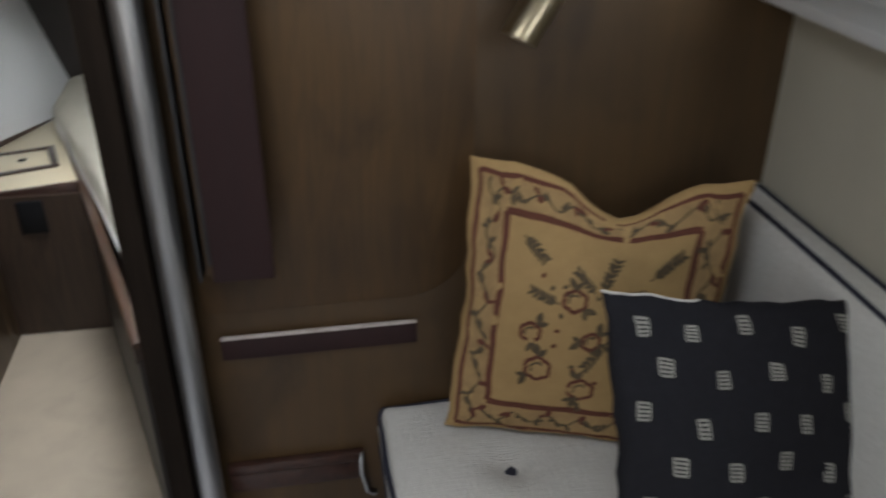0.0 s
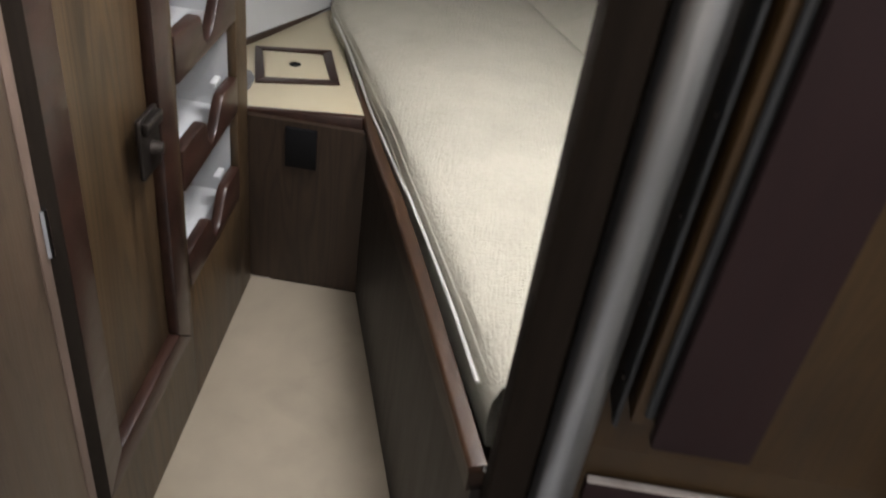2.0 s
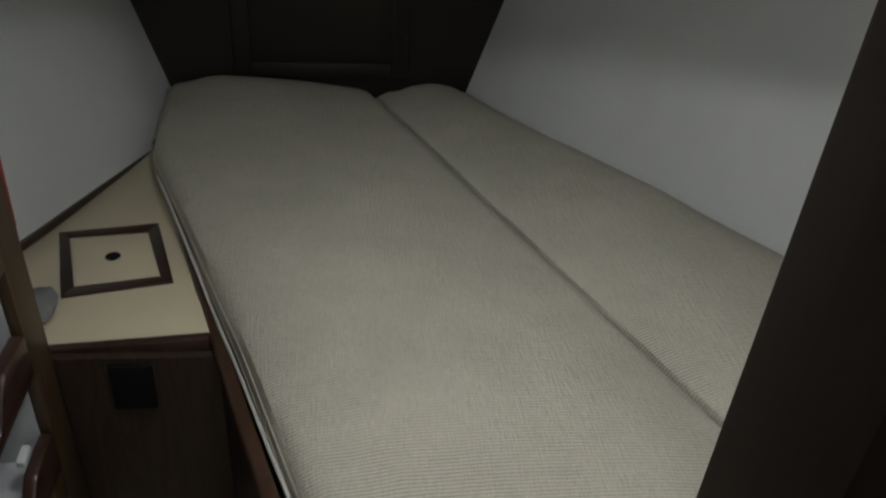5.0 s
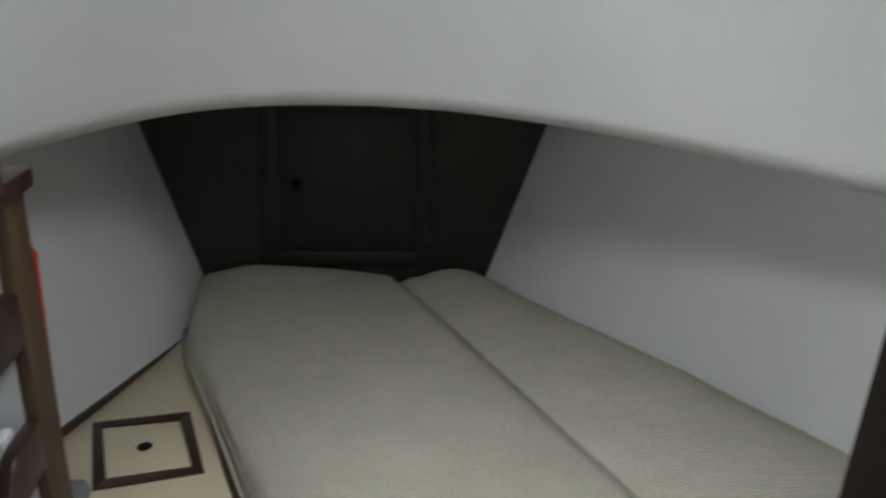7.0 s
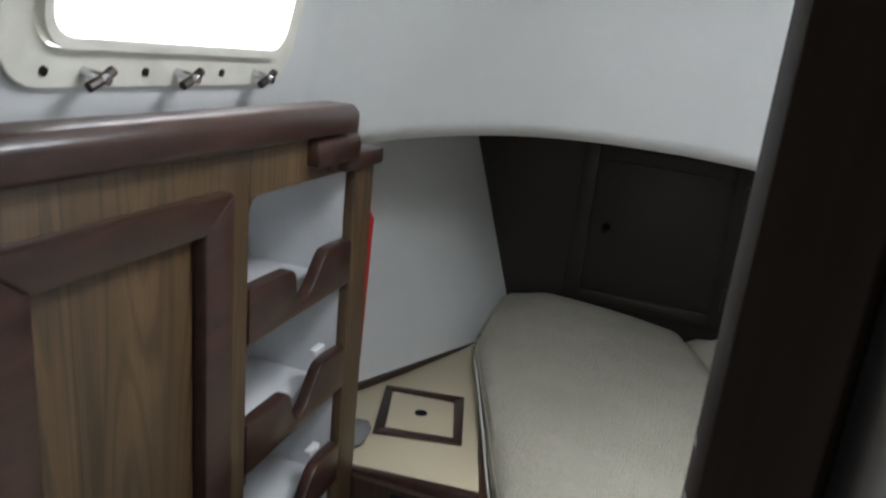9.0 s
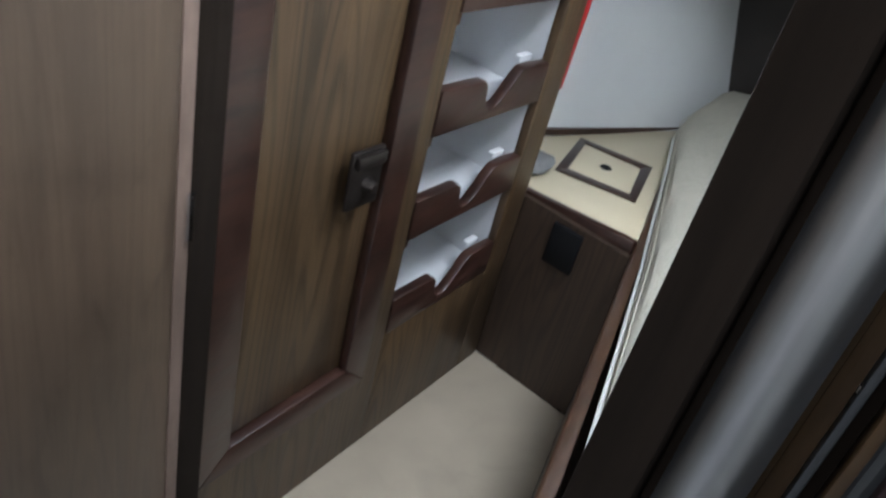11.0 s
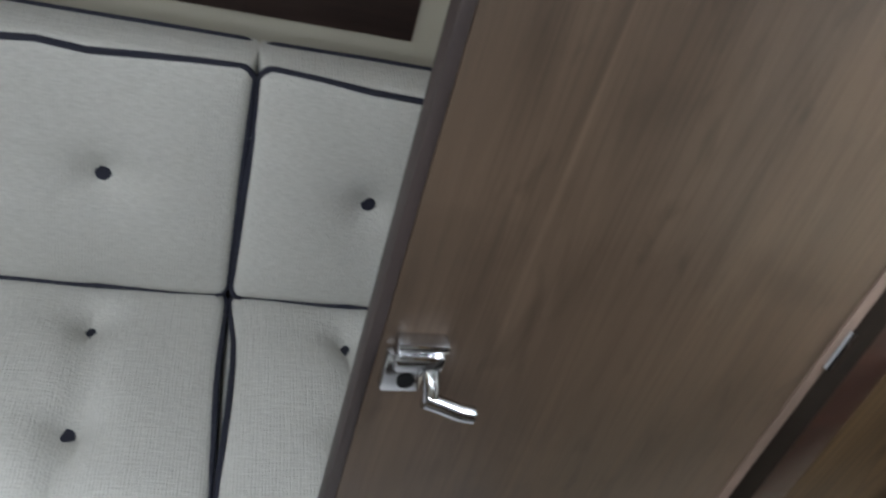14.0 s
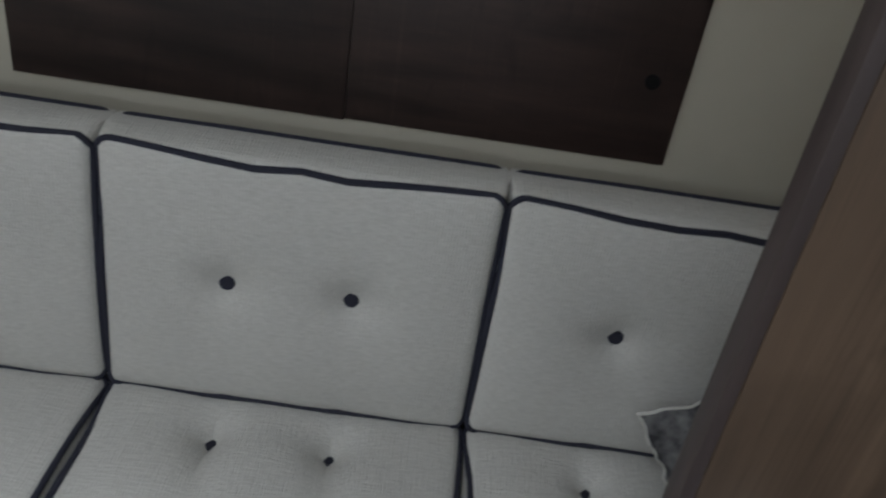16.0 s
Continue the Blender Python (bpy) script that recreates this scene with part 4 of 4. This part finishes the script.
# ---- upholstery ----
def cushion(name, label, category, m, w, d, h, buttons, group, dome=0.018, fold=0.003):
    """A boxed cushion: width along local x, depth along y, height along z, its face up. Corner at the origin of m."""
    t = thing(name, label, category, group, at=tuple(m @ Vector((w / 2, d / 2, 0))))
    r = 0.016
    nx, ny = max(int(w / 0.022), 6), max(int(d / 0.022), 6)

    def top(x, y):
        ex, ey = min(x, w - x), min(y, d - y)
        z = h + dome * (1 - math.exp(-ex / 0.07)) * (1 - math.exp(-ey / 0.07))
        for e in (ex, ey):
            if e < r:
                z -= r - math.sqrt(max(r * r - (r - e) ** 2, 0))
        for bx, by in buttons:
            q = math.hypot(x - bx, y - by)
            z -= 0.036 * math.exp(-(q / 0.034) ** 1.1) + 0.007 * math.exp(-abs(y - by - 0.012) / 0.008) * math.exp(-abs(x - bx + 0.02) / 0.05) + fold * math.exp(-abs(x - bx - 0.012 * math.sin(9 * y)) / 0.014) * math.exp(-max(0.0, y - by) / 0.05)
        return z + 0.003 * noise.noise(Vector((x * 9, y * 9, w * 7 + h)))

    xs = [0, 0.004, 0.01] + [lerp(0.02, w - 0.02, i / nx) for i in range(nx + 1)] + [w - 0.01, w - 0.004, w]
    ysl = [0, 0.004, 0.01] + [lerp(0.02, d - 0.02, i / ny) for i in range(ny + 1)] + [d - 0.01, d - 0.004, d]
    bm = bmesh.new()
    grid = [[bm.verts.new((x, y, top(x, y))) for y in ysl] for x in xs]
    for a, b in zip(grid, grid[1:]):
        for i in range(len(a) - 1):
            bm.faces.new((a[i], b[i], b[i + 1], a[i + 1]))
    rim = grid[0][:] + [g[-1] for g in grid[1:]] + grid[-1][-2::-1] + [g[0] for g in grid[-2:0:-1]]
    low = []
    for v in rim:
        low.append(bm.verts.new((v.co.x, v.co.y, 0.0)))
    mid = [bm.verts.new((v.co.x + 0.006 * (1 if v.co.x > w - 0.001 else -1 if v.co.x < 0.001 else 0), v.co.y + 0.006 * (1 if v.co.y > d - 0.001 else -1 if v.co.y < 0.001 else 0), v.co.z * 0.5)) for v in rim]
    k = len(rim)
    for i in range(k):
        j = (i + 1) % k
        bm.faces.new((rim[i], rim[j], mid[j], mid[i]))
        bm.faces.new((mid[i], mid[j], low[j], low[i]))
    bm.faces.new(low)
    bm.transform(m)
    part("cover", bm, CANVAS, t)

    def loop(z, wave):
        pts = []
        rr = 0.022
        for cx, cy, a0 in ((w - rr, d - rr, 0), (rr, d - rr, 90), (rr, rr, 180), (w - rr, rr, 270)):
            pts += [(cx + rr * math.cos(radians(a0 + 18 * i)), cy + rr * math.sin(radians(a0 + 18 * i))) for i in range(6)]
        out = []
        for i, (x, y) in enumerate(pts):
            out.append((x, y))
            x2, y2 = pts[(i + 1) % len(pts)]
            if math.hypot(x2 - x, y2 - y) > 0.1:
                out += [(lerp(x, x2, s / 8), lerp(y, y2, s / 8)) for s in range(1, 8)]
        def pulled(x, y):
            """The seam is drawn in between the corners."""
            if w > 1 or z < h / 2:
                return x, y
            sx, sy = math.sin(math.pi * min(max(x / w, 0), 1)), math.sin(math.pi * min(max(y / d, 0), 1))
            if y > d - 0.02:
                y -= 0.011 * sx + 0.0035 * math.sin(x * 34 + 1) * sx
            elif y < 0.02:
                y += 0.004 * sx
            if x < 0.02:
                x += pull * sy ** 2
            elif x > w - 0.02:
                x -= 0.6 * pull * sy ** 2
            return x, y

        pull = 0.012 if fold > 0.01 else 0.003
        out = [pulled(x, y) for x, y in out]
        return [m @ Vector((x + 0.35 * wave * noise.noise(Vector((y * 6, x * 6, w))), y - 0.25 * wave * abs(noise.noise(Vector((x * 6, y * 6, w + 4)))), (z + wave * noise.noise(Vector((x * 5, y * 5, w + z))) if z < h / 2 else top(x, y) - 0.001 * wave))) for x, y in out]

    part("piping", tube(loop(h - 0.001, 0.019), 0.0056, 7, True), NAVY, t, "navy blue piping")
    part("piping", tube(loop(0.012, 0.006), 0.0072, 7, True), NAVY, t, "navy blue piping")
    for bx, by in buttons:
        part("button", disc(m @ Vector((bx, by, top(bx, by) + 0.009)), m.to_3x3() @ Vector((0, 0, 1)), 0.0155, 0.01, 14, 1), NAVY, t, "navy covered button")
    return t


def frame_of(origin, ex, ey):
    ex, ey = Vector(ex).normalized(), Vector(ey).normalized()
    ez = ex.cross(ey).normalized()
    m = Matrix((ex, ey, ez)).transposed().to_4x4()
    m.translation = origin
    return m


# port settee: seat and back cushions in rows along the side
sb = thing("settee_base", "dark wooden settee base below white cushions", "settee base", at=(-0.4, -1.0, SOLE))
part("plinth", box(-0.70, -2.4, SOLE, 0.0, -0.005, 0.135, 0.003), TEAK_DARK, sb)
Y = [-1.90, -1.279, -0.677, -0.03]
for y0, y1 in zip(Y, Y[1:]):
    w = y1 - y0 - 0.008
    bt = [(0.19, 0.222), (0.385, 0.222)] if y1 < -0.1 else [(0.205, 0.222), (0.42, 0.222)]
    back = frame_of(Vector((-0.585, y0 + 0.004, 0.256)), (0, 1, 0), (-0.055, 0, 1))
    cushion("back_cushion", "white buttoned back cushion with navy piping, upright against the side", "cushion", back, w, 0.443, 0.106, bt, "port back cushions")
    seat = frame_of(Vector((-0.045, y0 + 0.004, 0.138)), (0, 1, 0), (-1, 0, 0))
    sbt = [(bx, by) for bx, _ in bt for by in (0.145, 0.36)]
    cushion("seat_cushion", "white buttoned seat cushion with navy piping on the settee", "cushion", seat, w, 0.462, 0.12, sbt, "port seat cushions", 0.018, 0.02)

# sliding locker doors above the port cushions
sl = thing("sliding_locker", "dark brown sliding locker doors set in the cream side", "cabinet", at=(-0.70, -1.0, 0.7))
part("door", box(-0.702, -0.9462, 0.702, -0.694, -0.42, 0.985, 0.001), SLIDER, sl)
part("door", box(-0.702, -1.478, 0.700, -0.692, -0.947, 0.985, 0.001), SLIDER, sl)
for y in (-0.475, -1.42):
    part("finger_hole", disc((-0.692, y, 0.84), (1, 0, 0), 0.012, 0.005, 16), BLACK, sl)

# starboard settee
ss = thing("settee_base", "dark wooden settee base against the bulkhead", "settee base", at=(1.3, -1.0, SOLE))
part("plinth", box(0.985, -2.4, SOLE, 1.72, -0.003, 0.205, 0.003), TEAK_DARK, ss)
hk = part("hook", tube([(0.93, -0.012, 0.2), (0.93, -0.02, 0.15), (0.94, -0.022, 0.1), (0.955, -0.02, 0.09)], 0.008, 8), CHROME, ss, "small chrome hook")
cushion("seat_cushion", "white seat cushion with navy piping beside the bulkhead", "cushion", frame_of(Vector((0.972, -1.25, 0.212)), (1, 0, 0), (0, 1, 0)), 0.66, 1.24, 0.1, [(0.22, 1.03), (0.22, 0.68)], "starboard cushions", 0.012)
cushion("back_cushion", "white back cushion with navy piping against the hull", "cushion", frame_of(Vector((1.712, -0.012, 0.315)), (0, -1, 0), (0.0, 0, 1)), 1.2, 0.43, 0.075, [(0.4, 0.22), (0.8, 0.22)], "starboard cushions")


# ---- scatter pillows ----
def pillow_surface(m, w, h, puff, dent=0.0):
    """Front of a pillow: u, v from -1 to 1, lift off the cloth."""
    def at(u, v, lift=0.0, back=False):
        k = (max(1 - u * u, 0) * max(1 - v * v, 0)) ** 0.42
        pinch = 1 - 0.05 * (1 - u * u) * (v * v) 
        pinch2 = 1 - 0.05 * (1 - v * v) * (u * u)
        z = puff * k * (-0.55 if back else 1) + (0.006 * noise.noise(Vector((u * 2.2, v * 2.2, w * 9))) * k) + 0.007 * noise.noise(Vector((u * 5, v * 4.2, w * 5))) * min(1, 2.5 * k) + (0.006 * noise.noise(Vector((u * 9, v * 9, 2))) * (1 - k))
        y = v * h / 2 * pinch
        if v > 0:
            y -= dent * math.exp(-((u - 0.12) / 0.34) ** 2) * v ** 3
        rough_edge = 0.006 * noise.noise(Vector((u * 5.5, v * 5.5, 7)))
        return m @ Vector((u * (w / 2 * pinch2 + rough_edge * 1.2), y + v * rough_edge, z + lift))
    return at


def pillow(name, label, m, w, h, puff, material, dent=0.0, group="scatter pillows"):
    t = thing(name, label, "pillow", group, at=tuple(m @ Vector((0, -h / 2, 0))))
    at = pillow_surface(m, w, h, puff, dent)
    n = 26
    cs = [math.sin(math.pi / 2 * (2 * i / n - 1)) for i in range(n + 1)]
    bm = sheet([[at(u, v) for v in cs] for u in cs])
    merge(bm, sheet([[at(u, v, 0, True) for v in cs] for u in cs]))
    bmesh.ops.remove_doubles(bm, verts=bm.verts, dist=0.0004)
    part("cover", bm, material, t)
    return t, at


def patch(at, outline, lift=0.0012):
    """A printed motif: quad strips laid on the pillow. outline: rows of (u, v) pairs across a ribbon."""
    bm = bmesh.new()
    rows = [[bm.verts.new(at(u, v, lift)) for u, v in r] for r in outline]
    for a, b in zip(rows, rows[1:]):
        for i in range(len(a) - 1):
            bm.faces.new((a[i], a[i + 1], b[i + 1], b[i]))
    return bm


def ribbon(at, pts, half, lift=0.0012, bm=None):
    """A printed line through (u, v) points."""
    rows = []
    k = len(pts)
    for i, (u, v) in enumerate(pts):
        a, b = pts[max(i - 1, 0)], pts[min(i + 1, k - 1)]
        dx, dy = b[0] - a[0], b[1] - a[1]
        q = math.hypot(dx, dy) or 1
        rows.append([(u - dy / q * half * e, v + dx / q * half * e) for e in (-1, 0, 1)])
    p = patch(at, rows, lift)
    return merge(bm, p) if bm is not None else p


yel, yat = pillow("pillow", "ochre printed cotton pillow with a slumped top leaning on the bulkhead",
                  frame_of(Vector((1.337, -0.15, 0.584)), (1, -0.3, -0.05), (0.1, 0.1, 1)), 0.465, 0.535, 0.05, YELLOW, 0.075)
rng = random.Random(4)


def line_pts(a, b, n=14):
    return [(lerp(a[0], b[0], i / n), lerp(a[1], b[1], i / n)) for i in range(n + 1)]


def leaf_shape(at, c, ang, length, width, bm=None):
    """A small pointed leaf printed on the cloth."""
    rows = []
    for i in range(6):
        q = i / 5
        x, y = c[0] + math.cos(ang) * length * q, c[1] + math.sin(ang) * length * q
        half = width * math.sin(math.pi * min(max(q, 0.06), 0.97)) ** 0.8
        rows.append([(x - math.sin(ang) * half * e, y + math.cos(ang) * half * e) for e in (-1, 0, 1)])
    p = patch(at, rows, 0.0018)
    return merge(bm, p) if bm is not None else p


E, I = 0.93, 0.70
for e, half, mtl, nm in ((E, 0.016, WINE, "outer_band"), (I, 0.024, WINE, "inner_band")):
    for a, b in (((-e, -e), (e, -e)), ((e, -e), (e, e)), ((e, e), (-e, e)), ((-e, e), (-e, -e))):
        wavy = [(u + 0.012 * noise.noise(Vector((u * 4, v * 4, e))), v + 0.012 * noise.noise(Vector((v * 4, u * 4, e + 3)))) for u, v in line_pts(a, b, 24)]
        part(nm, ribbon(yat, wavy, half), mtl, yel)
for a, b in (((-0.815, -0.91), (-0.815, 0.91)), ((0.815, -0.91), (0.815, 0.91)), ((-0.80, -0.815), (0.80, -0.815)), ((-0.80, 0.815), (0.80, 0.815))):
    part("border_ground", ribbon(yat, line_pts(a, b, 20), 0.092, 0.0008), YELLOW_PALE, yel)
    du, dv = (0, 1) if a[0] == b[0] else (1, 0)
    # a running vine with leaves and buds
    vine = [(lerp(a[0], b[0], k / 60) + (0.045 * math.sin(k * 0.62) if du == 0 else 0), lerp(a[1], b[1], k / 60) + (0.045 * math.sin(k * 0.62) if dv == 0 else 0)) for k in range(61)]
    part("vine_print", ribbon(yat, vine, 0.008, 0.0015), INK, yel)
    for k in range(17):
        c = vine[2 + int(k * 3.4)]
        g = leaf_shape(yat, c, rng.uniform(0, 6.28), rng.uniform(0.06, 0.1), rng.uniform(0.016, 0.026))
        leaf_shape(yat, c, rng.uniform(0, 6.28), rng.uniform(0.04, 0.08), 0.016, g)
        part("leaf_print", g, INK if k % 3 else WINE, yel)


def flower(c, r):
    """A round bloom: a scalloped ring, an inner curl and a few leaves."""
    ring_pts = [(c[0] + r * (1 + 0.16 * abs(math.sin(3 * a))) * math.cos(a), c[1] + r * 0.9 * (1 + 0.16 * abs(math.sin(3 * a))) * math.sin(a)) for a in [2 * math.pi * i / 30 for i in range(31)]]
    part("flower_print", ribbon(yat, ring_pts, 0.014), WINE, yel)
    part("petal_print", ribbon(yat, [(lerp(c[0], u, 0.55), lerp(c[1], v, 0.55)) for u, v in ring_pts[4:19]], 0.008), INK, yel)
    a0 = rng.uniform(0, 6.28)
    for k in range(2):
        a = a0 + 2.3 * k
        g = leaf_shape(yat, (c[0] + r * 1.2 * math.cos(a), c[1] + r * 1.1 * math.sin(a)), a + 0.5, 0.1, 0.026)
        leaf_shape(yat, (c[0] + r * 1.2 * math.cos(a), c[1] + r * 1.1 * math.sin(a)), a - 0.6, 0.08, 0.02, g)
        part("leaf_print", g, INK, yel)


def sprig(c, ang, size):
    """A stem with pairs of leaves."""
    p0, p1 = (c[0] - math.cos(ang) * size, c[1] - math.sin(ang) * size), (c[0] + math.cos(ang) * size, c[1] + math.sin(ang) * size)
    g = ribbon(yat, line_pts(p0, p1, 8), 0.006, 0.0015)
    for k in range(6):
        q = line_pts(p0, p1, 6)[k + 1]
        for sd in (0.8, -0.8):
            leaf_shape(yat, q, ang + sd + rng.uniform(-0.2, 0.2), size * 0.5, size * 0.13, g)
    part("sprig_print", g, INK, yel)


for c, r in (((-0.12, 0.16), 0.075), ((-0.42, -0.1), 0.07), ((0.04, -0.12), 0.06), ((-0.33, -0.36), 0.085), ((0.02, -0.5), 0.085), ((0.4, -0.28), 0.075)):
    flower(c, r)
for c, ang, size in (((-0.47, 0.5), -0.7, 0.11), ((0.49, 0.44), 0.7, 0.13), ((0.1, 0.36), 1.3, 0.12), ((-0.05, 0.3), 2.4, 0.1), ((-0.33, 0.16), 2.8, 0.11), ((0.22, 0.2), 0.3, 0.13), ((0.1, -0.2), -2.2, 0.12), ((0.0, -0.62), -1.2, 0.07)):
    sprig(c, ang, size)
for _ in range(16):
    c = (rng.uniform(-0.45, 0.35), rng.uniform(-0.45, 0.3))
    part("bud_print", leaf_shape(yat, c, rng.uniform(0, 6.28), 0.045, 0.016), WINE if rng.random() < 0.5 else INK, yel)

blk, bat = pillow("pillow", "black cotton pillow with small grey square prints", frame_of(Vector((1.462, -0.49, 0.546)), (1, 0.0, -0.13), (0.0, 0.42, 1)), 0.41, 0.47, 0.055, BLACK_CLOTH)
for row in range(7):
    for col in range(5):
        cu, cv = -0.82 + 0.4 * col + (0.2 if row % 2 else 0.0) + rng.uniform(-0.03, 0.03), 0.84 - 0.28 * row - 0.06 * (col % 2) + rng.uniform(-0.025, 0.025)
        if abs(cu) > 0.9 or abs(cv) > 0.92:
            continue
        g = None
        for k in range(5):
            v = cv + 0.052 - 0.026 * k
            g = ribbon(bat, line_pts((cu - 0.043, v), (cu + 0.043, v), 3), 0.008, 0.0012, g)
        for u in (cu - 0.043, cu + 0.043):
            g = ribbon(bat, line_pts((u, cv - 0.052), (u, cv + 0.052), 3), 0.007, 0.0014, g)
        part("square_print", g, GREY_PRINT, blk)
part("white_edge", tube([bat(-1 + 0.7 * i / 20, 0.995) for i in range(21)], 0.0022, 6), CANVAS, blk)

gp, gat = pillow("pillow", "dark grey patterned pillow with a white edge behind the door", frame_of(Vector((-0.375, -0.262, 0.4)), (0.05, 0.86, 0.52), (-0.3, -0.5, 0.83)), 0.27, 0.2, 0.04, DARK_PRINT)
part("white_edge", tube([gat(-1 + 2 * i / 20, 0.995) for i in range(21)], 0.0028, 6), CANVAS, gp)
part("white_edge", tube([gat(-0.995, -1 + 2 * i / 20) for i in range(21)], 0.0028, 6), CANVAS, gp)
for k in range(14):
    p0 = (rng.uniform(-0.85, 0.4), rng.uniform(-0.8, 0.7))
    g = leaf_shape(gat, p0, rng.uniform(0, 6.28), rng.uniform(0.25, 0.45), 0.07)
    part("leaf_print", g, GREY_PRINT if k % 2 else BLACK_CLOTH, gp)

for y, z in ((-0.066, 1.219), (-0.071, 1.195), (-0.068, 0.95)):
    tagged(part("screw", disc((0.5575 - 0.1 * (y + 0.05) - 0.0003, y, z), (-1, -0.1, 0), 0.0022, 0.0016, 10), CHROME), "small bright screw head in the dark door jamb", "screw", "jamb screws")
